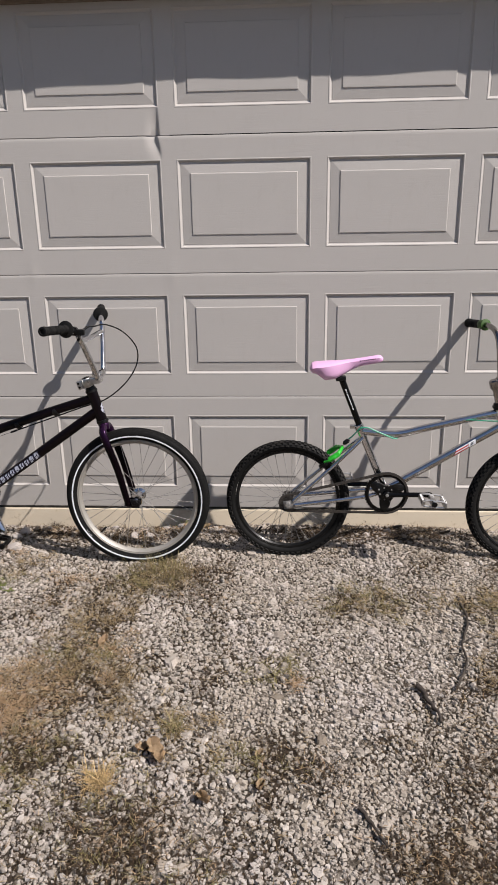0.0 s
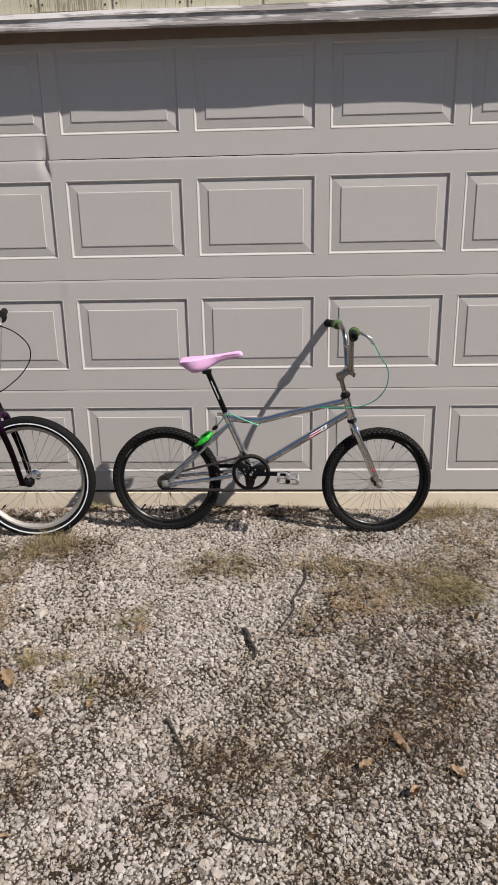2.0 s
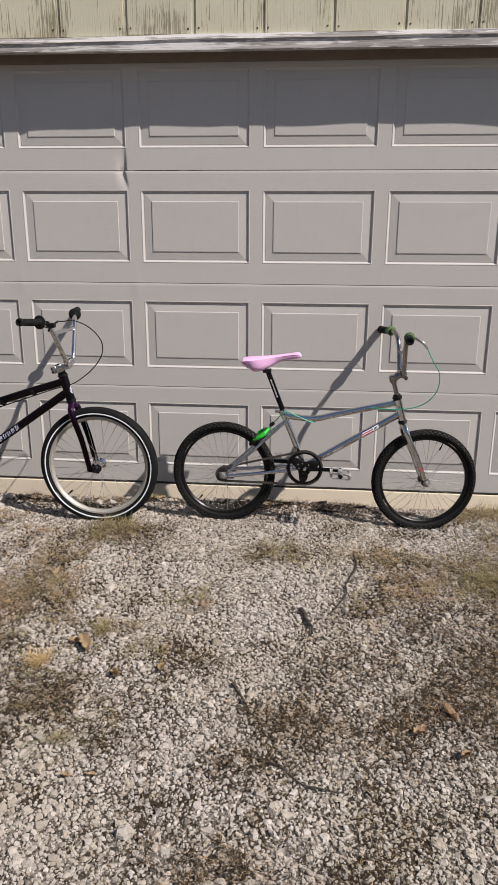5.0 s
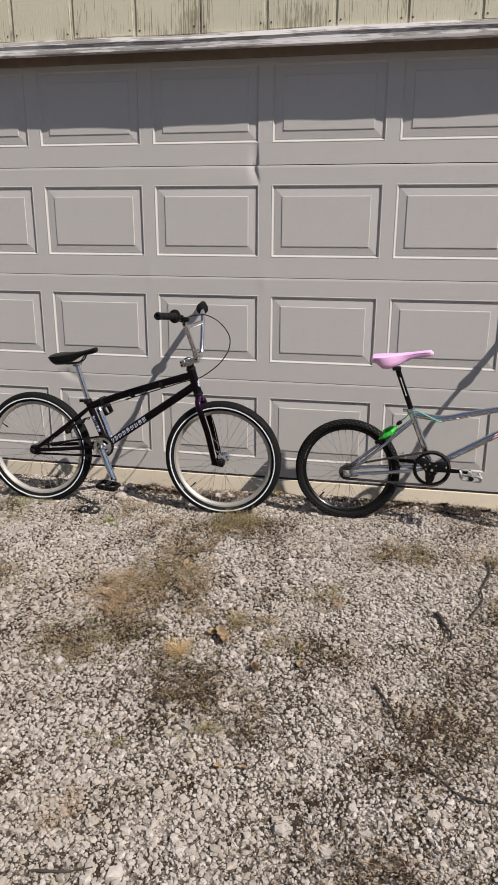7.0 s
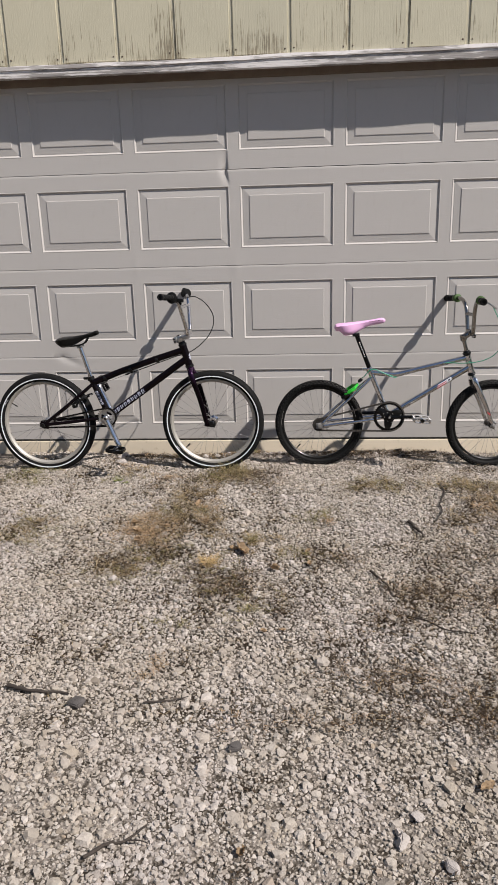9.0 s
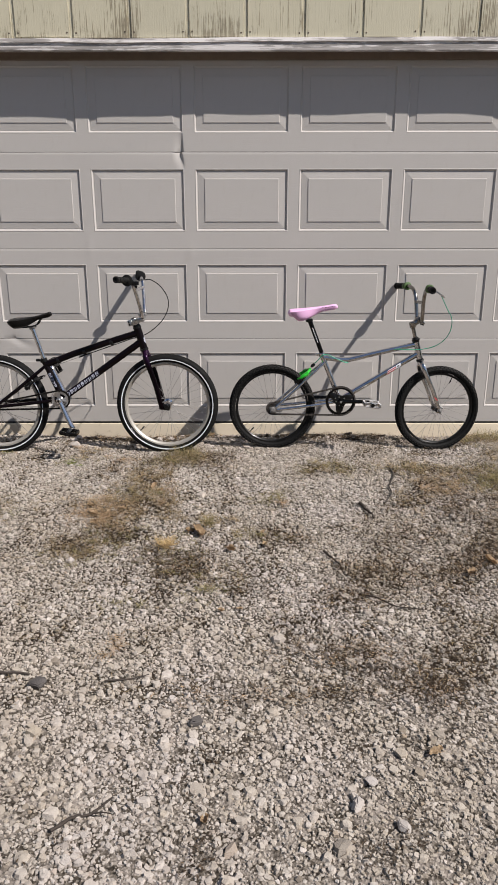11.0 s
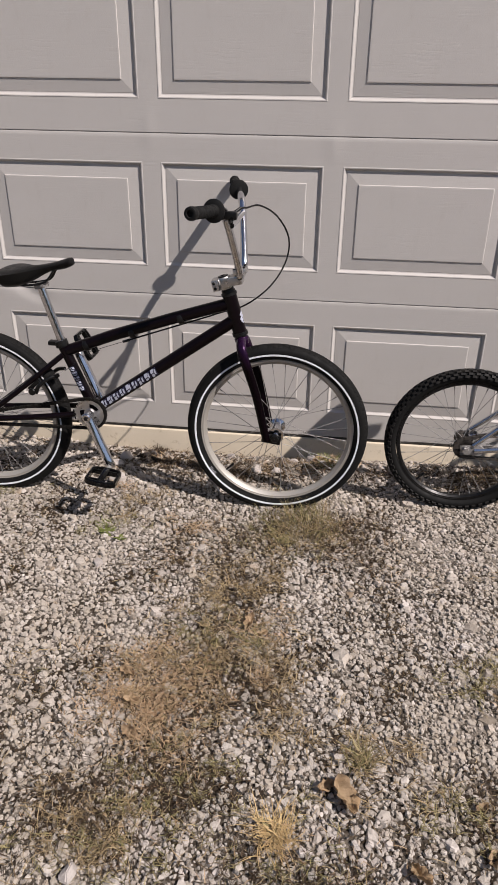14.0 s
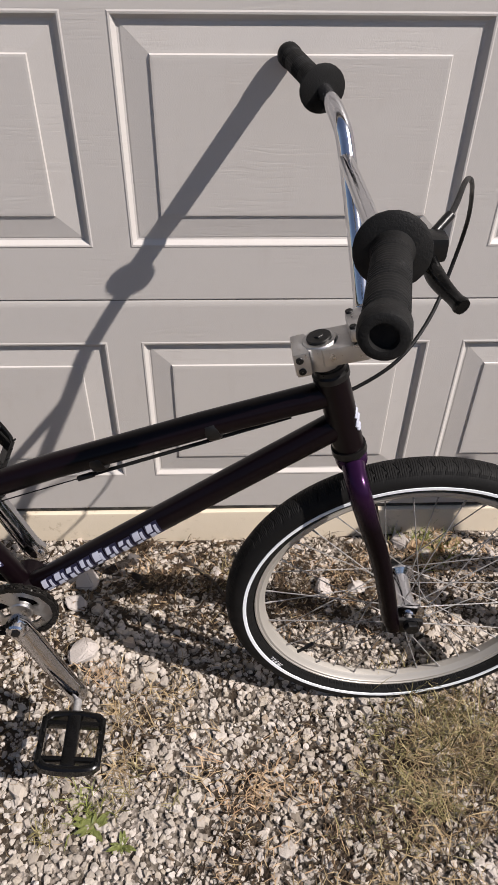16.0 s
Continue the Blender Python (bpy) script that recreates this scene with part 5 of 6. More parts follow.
    bm = bmesh.new()
    tube(bm, [v3(clamp) + d * q for q in (-0.012, -0.010, 0.008, 0.010)], [0.0175, 0.0195, 0.0195, 0.0175], 20)
    block(bm, (0.026, 0.022, 0.014), Matrix.Translation(v3(clamp) + Vector((-0.024, 0, 0.0))), 0.003)
    part("seat_clamp", bm, CHROME, bike)
    bm = bmesh.new()
    block(bm, (0.040, 0.036, 0.016), Matrix.Translation(v3(L(0.484, 0.756))) @ Matrix.Rotation(radians(-6), 4, "Y"), 0.004)
    part("saddle_clamp", bm, BLACK, post)
    bm = bmesh.new()
    saddle(bm, L(0.362, 0.816), L(0.645, 0.851), 0.100, 0.052, 0.016, 0.004, 0.45)
    seat = part("saddle", bm, PINK, bike, "pale pink hard plastic saddle")
    bm = bmesh.new()
    for i in range(8):
        block(bm, (0.0050, 0.002, 0.0042 - 0.001 * (i % 2)), Matrix.Translation(v3(L(0.556 + 0.0080 * i, 0.8285 + 0.0010 * i), -0.0245 + 0.0006 * i)))
    part("print_mark", bm, BLACK, seat, "small black print")
    # drive
    ring_y = -0.044
    bm = bmesh.new()
    chainring(bm, v3(BB, ring_y), 0.0860, 44, 0.004, 0.070)
    ring = part("chainring", bm, BLACK, bike, "large black chainring")
    bm = bmesh.new()
    lathe(bm, [(0.085, ring_y - 0.004), (0.075, ring_y - 0.004), (0.075, ring_y - 0.002), (0.085, ring_y - 0.002)], v3(BB), 64)
    part("guard_ring", bm, BLACKSHINE, ring)
    bm = bmesh.new()
    rims = []
    for yy, grow in ((ring_y + 0.003, 1.0), (ring_y - 0.0045, 1.0), (ring_y - 0.006, 0.96)):
        rims.append([bm.verts.new(v3(BB, yy) + grow * (0.034 + 0.042 * abs(math.cos(1.5 * (2 * math.pi * j / 60 - 0.42))) ** 4.0) * Vector((math.cos(2 * math.pi * j / 60), 0, math.sin(2 * math.pi * j / 60)))) for j in range(60)])
    for p, q in zip(rims, rims[1:]):
        for j in range(60):
            bm.faces.new((p[j], q[j], q[(j + 1) % 60], p[(j + 1) % 60]))
    bm.faces.new(rims[0])
    bm.faces.new(rims[-1][::-1])
    bmesh.ops.recalc_face_normals(bm, faces=bm.faces)
    spider = part("spider", bm, BLACK, ring)
    b2 = None
    for i in range(5):
        for rr, da in ((0.036, 0.0), (0.026, 0.6)):
            a = 2 * math.pi * i / 5 + 0.1 + da
            m = Matrix.Translation(v3(BB, ring_y - 0.0075) + Vector((rr * math.cos(a), 0, rr * math.sin(a))))
            if b2 is None:
                bm = bmesh.new()
                disc(bm, (0, 0, 0), 0.0032, 0.004, 12)
                b2 = part("ring_bolt", bm, STEEL, ring, m=m)
            else:
                share(b2, m, ring)
    cdir = Vector((0.995, 0, 0.02)).normalized()
    for s in (-1, 1):
        d = cdir if s < 0 else -cdir
        a = v3(BB, s * 0.060)
        b = a + d * 0.168 + Vector((0, s * 0.010, 0))
        bm = bmesh.new()
        tube(bm, [a - d * 0.012, a, a + d * 0.02, a.lerp(b, 0.5), a.lerp(b, 0.88), b, b + d * 0.010], [0.012, 0.0155, 0.012, 0.0100, 0.0100, 0.0125, 0.008], 18, flat=0.8)
        disc(bm, a, 0.0155, 0.020, 24)
        arm = part("crank_arm", bm, BLACKSHINE, bike, "black crank arm")
        bm = bmesh.new()
        disc(bm, a + Vector((0, s * 0.012, 0)), 0.007, 0.005, 6)
        part("crank_bolt", bm, STEEL, arm)
        pedal("pedal", bike, b + Vector((0, s * 0.062, 0)), 6 if s < 0 else 2, ALLOY, size=(0.094, 0.080), thick=0.030, side=s, teeth=True)
    bm = bmesh.new()
    chain_mesh(bm, chain_run(BB, 0.0845, R, 0.0330, ring_y, ring_y))
    part("chain", bm, DARKSTEEL, bike, "oily dark chain")
    bm = bmesh.new()
    chainring(bm, v3(R, ring_y), 0.0325, 16, 0.004, 0.014)
    disc(bm, v3(R, ring_y + 0.004), 0.024, 0.012, 28)
    part("cog", bm, DARKSTEEL, rear, m=Matrix.Translation(-v3(R)))
    for s in (-1, 1):
        bm = bmesh.new()
        disc(bm, v3(R, s * 0.066), 0.0115, 0.009, 6)
        disc(bm, v3(R, s * 0.061), 0.013, 0.003, 20)
        part("axle_nut", bm, STEEL, rear, m=Matrix.Translation(-v3(R)))
    return bike


B1Y, B1LEAN, B1STEER = -0.425, 2.2, 0.0
B2Y, B2LEAN, B2STEER = -0.342, 1.5, 6.5
black_bike()
chrome_bike()


# ---- loose stones, grass and litter ----
# uneven patches on the drive: x, y, reach along x and y
RUSTY = [(-0.57, -1.24, 0.11, 0.08), (-0.55, -1.34, 0.10, 0.07), (-0.34, -2.26, 0.03, 0.04), (0.30, -1.18, 0.025, 0.02), (1.11, -1.01, 0.10, 0.05), (-0.16, -0.10, 0.10, 0.05), (-0.85, -0.42, 0.03, 0.025), (-0.56, -0.61, 0.05, 0.04), (-0.30, -1.04, 0.06, 0.04)]
STRAWY = [(-0.42, -0.99, 0.13, 0.08), (-0.45, -1.16, 0.12, 0.07), (-0.55, -1.24, 0.14, 0.10), (-0.24, -0.60, 0.12, 0.07), (-0.38, -0.88, 0.09, 0.07), (-0.37, -0.77, 0.10, 0.06), (-0.22, -1.30, 0.08, 0.06), (0.0, -1.37, 0.09, 0.06), (-0.29, -1.19, 0.08, 0.05), (-0.60, -1.63, 0.13, 0.06), (1.28, -0.96, 0.20, 0.09), (0.99, -0.75, 0.12, 0.07),
          (1.22, -0.82, 0.11, 0.05), (1.57, -0.18, 0.12, 0.08), (0.56, -0.72, 0.12, 0.07), (-0.79, -0.49, 0.09, 0.06), (1.60, -0.55, 0.14, 0.12), (-0.05, -1.39, 0.06, 0.04), (-1.15, -1.29, 0.14, 0.10), (0.95, -1.20, 0.12, 0.06)]
OLIVES = [(-0.24, -0.59, 0.11, 0.06), (0.56, -0.72, 0.13, 0.07), (0.24, -1.16, 0.06, 0.04), (-0.33, -0.64, 0.10, 0.06), (-0.32, -2.01, 0.07, 0.045), (-0.01, -1.88, 0.07, 0.06), (-0.60, -1.63, 0.12, 0.06), (-1.15, -1.29, 0.14, 0.09), (-1.32, -0.70, 0.07, 0.04), (1.05, -0.78, 0.11, 0.05), (1.42, -0.92, 0.14, 0.07), (1.57, -0.20, 0.14, 0.10),
          (-0.19, -1.68, 0.10, 0.08), (-0.86, -0.62, 0.06, 0.04), (-0.47, -1.48, 0.12, 0.06), (-0.42, -1.08, 0.12, 0.06), (0.20, -1.50, 0.10, 0.05), (-1.36, -0.55, 0.14, 0.08)]
# the last two lie by the sill and also deepen the bicycles' shadows
DARKS = [(-0.19, -1.70, 0.13, 0.09), (-0.05, -1.75, 0.10, 0.08), (0.36, -1.53, 0.07, 0.05), (0.64, -1.77, 0.14, 0.06), (0.53, -1.94, 0.12, 0.05), (0.45, -2.28, 0.16, 0.06), (0.58, -2.34, 0.12, 0.06), (0.70, -2.49, 0.13, 0.06), (0.25, -2.51, 0.30, 0.035), (0.91, -1.82, 0.14, 0.08), (1.16, -1.70, 0.14, 0.10), (0.88, -1.51, 0.14, 0.06),
         (0.09, -1.89, 0.08, 0.05), (-0.47, -1.48, 0.12, 0.06), (-0.68, -1.57, 0.10, 0.06), (-0.41, -0.66, 0.08, 0.05), (-0.10, -0.56, 0.10, 0.06), (-0.62, -0.79, 0.07, 0.05), (-0.07, -0.72, 0.10, 0.06), (1.22, -1.20, 0.22, 0.10), (1.40, -1.50, 0.20, 0.15), (1.36, -0.80, 0.14, 0.09), (0.62, -0.14, 0.34, 0.07), (-0.50, -0.17, 0.26, 0.08)]


def covered(x, y):
    """How far plants cover the stones, 0 to 1."""
    out = np.zeros_like(x)
    for cx, cy, rx, ry in RUSTY + STRAWY + OLIVES + DARKS:
        out += 0.65 * np.exp(-((x - cx) / rx) ** 2 - ((y - cy) / ry) ** 2)
    return np.clip(out, 0, 1)


def dusty(x, y):
    """Where pale stone dust lies open between the plants, 0 to 1."""
    out = np.exp(-((x - 0.55) / 0.36) ** 2 - ((y + 1.12) / 0.32) ** 2) + np.exp(-((x + 1.05) / 0.30) ** 2 - ((y + 1.9) / 0.6) ** 2)
    out = out + 0.8 * np.exp(-((x - 0.05) / 0.40) ** 2 - ((y + 2.30) / 0.22) ** 2) + 1.2 * np.exp(-((x + 0.75) / 0.22) ** 2 - ((y + 2.85) / 0.35) ** 2) + 0.8 * np.exp(-((x + 0.80) / 0.2) ** 2 - ((y + 0.95) / 0.25) ** 2)
    out = out + 0.7 * np.exp(-((x - 0.30) / 0.30) ** 2 - ((y + 0.50) / 0.2) ** 2)
    return np.clip(out, 0, 1)


def dirt(x, y):
    """How far soil, roots and rotten leaves show between the stones, 0 to 1."""
    rough = (waves(x, y, 0.42, 8) + 0.7 * waves(x, y, 0.17, 9) + 0.5 * waves(x, y, 0.07, 10)) / 1.3
    right = smooth(0.40, 1.0, x) * smooth(0.9, 1.4, -y) * (1 - smooth(2.5, 2.8, -y))
    return np.clip(0.36 + covered(x, y) * (0.36 + 0.40 * rough) + 0.46 * rough + 0.12 * right - 0.30 * dusty(x, y) - 0.28 * smooth(2.2, 2.7, -y), 0, 1)


gv = np.array([v.co[:] for v in ground_mesh.vertices])
soil = ground_mesh.attributes.new("soil", "FLOAT", "POINT")
gx, gy = gv[:, 0], gv[:, 1]
near = (1 - smooth(1.3, 2.0, np.abs(gx - 0.12))) * (1 - smooth(2.6, 3.4, -gy))
soil.data.foreach_set("value", near * (0.08 + 0.75 * dirt(gx, gy)) + 0.02 * (1 - near))


def scatter_stones(name, seed, x, y, size, rise, tilt, corners, label):
    """Flat-topped chips of crushed rock bedded in the ground, joined into one mesh; rise: how far the tops stand above it."""
    g = np.random.RandomState(seed)
    kinds = []
    for _ in range(48):
        n = g.randint(corners - 1, corners + 2)
        turn = (np.arange(n) + g.uniform(-0.36, 0.36, n)) * 2 * np.pi / n
        reach = g.uniform(0.72, 1.06, n)
        long = g.uniform(0.68, 1.0)
        foot = np.stack([reach * np.cos(turn), long * reach * np.sin(turn), g.uniform(-0.45, -0.25, n)], -1)
        ledge = g.uniform(0.62, 0.90, n)
        top = np.stack([ledge * foot[:, 0], ledge * foot[:, 1], 0.30 + g.uniform(-0.09, 0.07, n)], -1) + np.array([*g.uniform(-0.08, 0.08, 2), 0])
        crest = np.array([[*g.uniform(-0.15, 0.15, 2), 0.34 + g.uniform(-0.02, 0.08)]])
        faces = []
        for i in range(n):
            j = (i + 1) % n
            faces += [[i, j, n + j], [i, n + j, n + i], [n + i, n + j, 2 * n]]
        kinds.append((np.concatenate([foot, top, crest]), np.array(faces)))
    half = size * 0.5
    z = height(x, y) + rise - half * 0.34
    kind = g.randint(0, len(kinds), len(x))
    vs, fs, start = [], [], 0
    for k, (kv, kf) in enumerate(kinds):
        i = np.nonzero(kind == k)[0]
        n = len(i)
        a, b, c = g.uniform(0, 2 * np.pi, n), g.normal(0, tilt, n), g.normal(0, tilt, n)
        ca, sa, cb, sb, cc, sc2 = np.cos(a), np.sin(a), np.cos(b), np.sin(b), np.cos(c), np.sin(c)
        one, nil = np.ones(n), np.zeros(n)
        rz = np.stack([np.stack([ca, -sa, nil], -1), np.stack([sa, ca, nil], -1), np.stack([nil, nil, one], -1)], 1)
        rx = np.stack([np.stack([one, nil, nil], -1), np.stack([nil, cb, -sb], -1), np.stack([nil, sb, cb], -1)], 1)
        ry = np.stack([np.stack([cc, nil, sc2], -1), np.stack([nil, one, nil], -1), np.stack([-sc2, nil, cc], -1)], 1)
        m = rx @ ry @ rz
        v = np.einsum("nij,pj->npi", m, kv) * half[i][:, None, None] + np.stack([x[i], y[i], z[i]], -1)[:, None]
        vs.append(v.reshape(-1, 3))
        fs.append((kf[None] + start + (np.arange(n) * len(kv))[:, None, None]).reshape(-1, 3))
        start += n * len(kv)
    v, f = np.concatenate(vs), np.concatenate(fs)
    me = bpy.data.meshes.new(name)
    me.vertices.add(len(v))
    me.vertices.foreach_set("co", v.ravel())
    me.loops.add(f.size)
    me.loops.foreach_set("vertex_index", f.ravel())
    me.polygons.add(len(f))
    me.polygons.foreach_set("loop_start", np.arange(0, f.size, 3))
    me.update(calc_edges=True)
    me.validate()
    me.shade_flat()
    me.materials.append(STONE)
    return tagged(new(name, me), label, "gravel", kind="stuff")


def thinned(g, x, y, bare, hold=0.36):
    """Drops stones under plants, in the dirt and towards the edges of the gravel."""
    k = g.uniform(0, 1, len(x)) > bare + hold * smooth(0.42, 0.95, dirt(x, y)) + smooth(1.5, 1.9, np.abs(x - 0.12)) + smooth(3.05, 3.5, -y)
    return x[k], y[k]


# packed bed: close rows of chips of mixed sizes, shaken out of line
g = np.random.RandomState(21)
step = 0.0109
X, Y = np.meshgrid(np.arange(-1.75, 2.0, step), np.arange(-3.45, -0.015, step * 0.9))
X = X + (np.arange(X.shape[0]) % 2)[:, None] * step / 2
past = np.abs(X - 0.12) - 1.0 - 0.29 * (Y + 3.4) + 0.10 * waves(X, Y, 0.35, 15)
loose = g.uniform(0, 1, X.shape) > 0.94 * smooth(0.02, 0.40, past)
X, Y = X[loose], Y[loose]
x, y = thinned(g, X.ravel() + g.normal(0, step * 0.36, X.size), np.minimum(Y.ravel() + g.normal(0, step * 0.36, X.size), -0.012), 0.03)
coarse = smooth(2.1, 2.7, -y) * (1 - 0.5 * smooth(0.2, 0.7, x))
size = np.clip(np.exp(g.normal(np.log(0.0132), 0.32, len(x)) + 0.05 * coarse), 0.0055, 0.030)
scatter_stones("gravel", 22, x, y, size, 0.0038 + g.normal(0, 0.0023, len(x)) + 0.22 * (size - 0.014) - 0.0008 * dusty(x, y) - 0.0022 * smooth(2.1, 2.6, -y), 0.17, 6, "pale grey crushed limestone gravel packed over the drive")
x, y = thinned(g, g.uniform(-2.0, 2.3, 7000), g.uniform(-3.6, -0.03, 7000), 0.10)
k = g.uniform(0, 1, len(x)) < 0.26 + 0.45 * smooth(1.6, 2.4, -y) * (1 - 0.5 * smooth(-0.1, 0.5, x))
x, y = x[k], y[k]
size = np.clip(np.exp(g.normal(np.log(0.028), 0.30, len(x))), 0.017, 0.062)
scatter_stones("gravel", 23, x, y, size, 0.0085 + g.normal(0, 0.002, len(x)) + 0.10 * (size - 0.026), 0.14, 8, "larger pinkish grey crushed stone in the drive")
x, y = thinned(g, g.uniform(-2.0, 2.3, 52000), g.uniform(-3.6, -0.012, 52000), 0.12, 0.30)
scatter_stones("gravel", 24, x, y, g.uniform(0.0035, 0.0095, len(x)), 0.0068 + g.uniform(-0.004, 0.002, len(x)), 0.4, 5, "small loose limestone chips on the drive")


def strands(name, seed, x, y, length, width, flat, material, label, lift=0.004, curl=1.0):
    """Thin curved blades, one at each place; flat 1 lies down, 0 stands up."""
    g = np.random.RandomState(seed)
    n = len(x)
    y = np.minimum(y, -0.03)
    L = length * g.uniform(0.5, 1.5, n)
    b, c = g.uniform(0, 2 * np.pi, n), g.normal(0, curl, n)
    out = g.uniform(0.45, 1.0, n) * (0.25 + 0.75 * flat)
    up = np.clip(0.95 - 0.93 * flat + g.normal(0, 0.10, n), 0.02, 1)
    w = width * g.uniform(0.6, 1.4, n)
    z = height(x, y) + lift * g.uniform(0.2, 1.6, n)
    rows = []
    for t, k in ((0.0, 0.8), (0.33, 1.0), (0.7, 0.7), (1.0, 0.1)):
        bb = b + c * t
        p = np.stack([x + L * out * t * np.cos(bb), y + L * out * t * np.sin(bb), z + L * up * (t - 0.45 * t * t) + 0.003 * t], -1)
        s = np.stack([-np.sin(bb), np.cos(bb), 0.3 * np.cos(3 * b + 2 * t)], -1) * (w * k / 2)[:, None]
        rows += [p - s, p + s]
    v = np.stack(rows, 1).reshape(-1, 3)
    q = np.array([[0, 1, 3, 2], [2, 3, 5, 4], [4, 5, 7, 6]])
    f = (q[None] + (np.arange(n) * 8)[:, None, None]).reshape(-1, 4)
    me = bpy.data.meshes.new(name)
    me.vertices.add(len(v))
    me.vertices.foreach_set("co", v.ravel())
    me.loops.add(f.size)
    me.loops.foreach_set("vertex_index", f.ravel())
    me.polygons.add(len(f))
    me.polygons.foreach_set("loop_start", np.arange(0, f.size, 4))
    me.update(calc_edges=True)
    me.materials.append(material)
    return tagged(new(name, me), label, "grass", kind="stuff")


def around(seed, patches, per_area, clump=12, spread=0.006):
    """Random places within uneven patches (x, y, reach x, reach y), several blades to each clump."""
    g = np.random.RandomState(seed)
    xs, ys = [], []
    for cx, cy, rx, ry in patches:
        n = int(per_area * math.pi * rx * ry * 3 / clump)
        x, y = cx + rx * g.normal(0, 0.80, n), cy + ry * g.normal(0, 0.95, n)
        k = waves(x, y, 0.10, seed + 3) + 0.8 * waves(x, y, 0.035, seed + 4) + g.normal(0, 0.25, n) > 0.15
        xs.append(np.repeat(x[k], clump))
        ys.append(np.repeat(y[k], clump))
    x, y = np.concatenate(xs), np.concatenate(ys)
    return x + g.normal(0, spread, len(x)), y + g.normal(0, spread, len(x))


def mat_of(name, seed, patches, per_area, length, width, flat, material, label, lift=0.011, clump=12, spread=0.006):
    x, y = around(seed, patches, per_area, clump, spread)
    return strands(name, seed + 1, x, y, length, width, flat, material, label, lift, 0.5)


mat_of("dead_grass", 31, RUSTY, 30000, 0.032, 0.0016, 0.92, RUST, "rust brown dead grass lying on the gravel", 0.012, 8, 0.012)
mat_of("dry_grass", 51, STRAWY, 11500, 0.048, 0.0015, 0.86, STRAW, "straw coloured dry grass lying in the gravel", 0.012, 9, 0.009)
mat_of("green_grass", 71, OLIVES, 12500, 0.042, 0.0014, 0.74, OLIVE, "olive green weeds and grass in the gravel", 0.010, 10, 0.007)
mat_of("plant_litter", 91, DARKS, 7500, 0.014, 0.0034, 1.0, LITTERMAT, "dark brown bits of dead plants and bark between the stones", 0.011, 5, 0.025)
mat_of("dead_roots", 97, DARKS, 6500, 0.050, 0.0013, 0.96, LITTERMAT, "dark matted rootlets and dead stalks on the gravel", 0.014, 6, 0.02)
mat_of("dead_roots", 85, STRAWY, 4500, 0.030, 0.0020, 0.94, LITTERMAT, "dark dead stalks matted under the dry grass", 0.010, 5, 0.018)
mat_of("dry_grass", 87, DARKS, 5000, 0.026, 0.0014, 0.95, RUST, "broken brown stalks among the dark litter", 0.013, 4, 0.025)
# litter by the sill, laid thicker and dark to deepen the ground shadows
BYWALL = [(0.30, -0.13, 0.16, 0.05), (0.55, -0.16, 0.22, 0.07), (0.85, -0.18, 0.22, 0.07), (1.12, -0.20, 0.14, 0.06), (-0.60, -0.15, 0.20, 0.07), (-0.38, -0.22, 0.12, 0.06), (0.05, -0.16, 0.12, 0.06), (-0.95, -0.16, 0.15, 0.06), (-0.80, -0.07, 0.07, 0.04), (-0.74, -0.13, 0.08, 0.05)]
mat_of("bark_litter", 95, BYWALL, 5200, 0.020, 0.0070, 0.97, LITTERMAT, "dark rotten bark and leaf litter deepening the shade along the sill", 0.007, 3, 0.02)

# standing tufts
def tuft(seed, x, y, reach, n, length, flat, material, label):
    g = np.random.RandomState(seed)
    strands("grass_tuft", seed, x + g.normal(0, reach, n), y + g.normal(0, reach, n), length, 0.0015, flat, material, label, 0.002, 0.40)


tuft(1, -0.23, -1.57, 0.016, 260, 0.088, 0.66, GOLD, "golden dead tuft spread on the gravel")
tuft(19, -0.05, -1.39, 0.016, 120, 0.070, 0.40, OLIVE, "thin olive tuft standing in the gravel")
tuft(20, -0.25, -0.50, 0.050, 220, 0.110, 0.22, OLIVE, "tall olive grass standing by the wheel")
tuft(21, -0.22, -0.52, 0.060, 200, 0.090, 0.30, STRAW, "tall dry grass standing by the wheel")
tuft(22, -0.29, -1.20, 0.012, 90, 0.060, 0.55, RUST, "rust brown tuft spread on the gravel")
tuft(23, -0.60, -1.62, 0.030, 150, 0.060, 0.70, STRAW, "straw coloured tuft lying on the gravel")
tuft(2, 1.46, -0.90, 0.030, 170, 0.110, 0.70, STRAW, "straw coloured dead tuft spread on the gravel")
tuft(3, -0.20, -0.54, 0.060, 300, 0.080, 0.55, STRAW, "dry grass tuft by the wheel")
tuft(4, -0.22, -0.56, 0.070, 230, 0.065, 0.55, OLIVE, "olive grass tuft by the wheel")
tuft(5, 1.70, -0.13, 0.070, 300, 0.110, 0.35, OLIVE, "olive grass tuft by the wall")
tuft(6, 1.62, -0.16, 0.080, 300, 0.090, 0.55, STRAW, "dry grass tuft by the wall")
tuft(7, -0.17, -0.07, 0.035, 160, 0.075, 0.40, GREENER, "fresh green tuft by the sill")
tuft(8, -0.57, -1.24, 0.060, 260, 0.070, 0.80, RUST, "rust brown dead tuft on the gravel")
tuft(14, 1.52, -0.93, 0.060, 420, 0.130, 0.60, OLIVE, "long olive grass tuft in the gravel")
tuft(15, 1.36, -0.98, 0.045, 240, 0.090, 0.60, OLIVE, "olive grass tuft in the gravel")
tuft(16, 1.42, -0.74, 0.040, 110, 0.080, 0.55, OLIVE, "olive grass tuft in the gravel")
tuft(17, 0.57, -0.69, 0.050, 180, 0.050, 0.60, OLIVE, "olive grass tuft in the gravel")
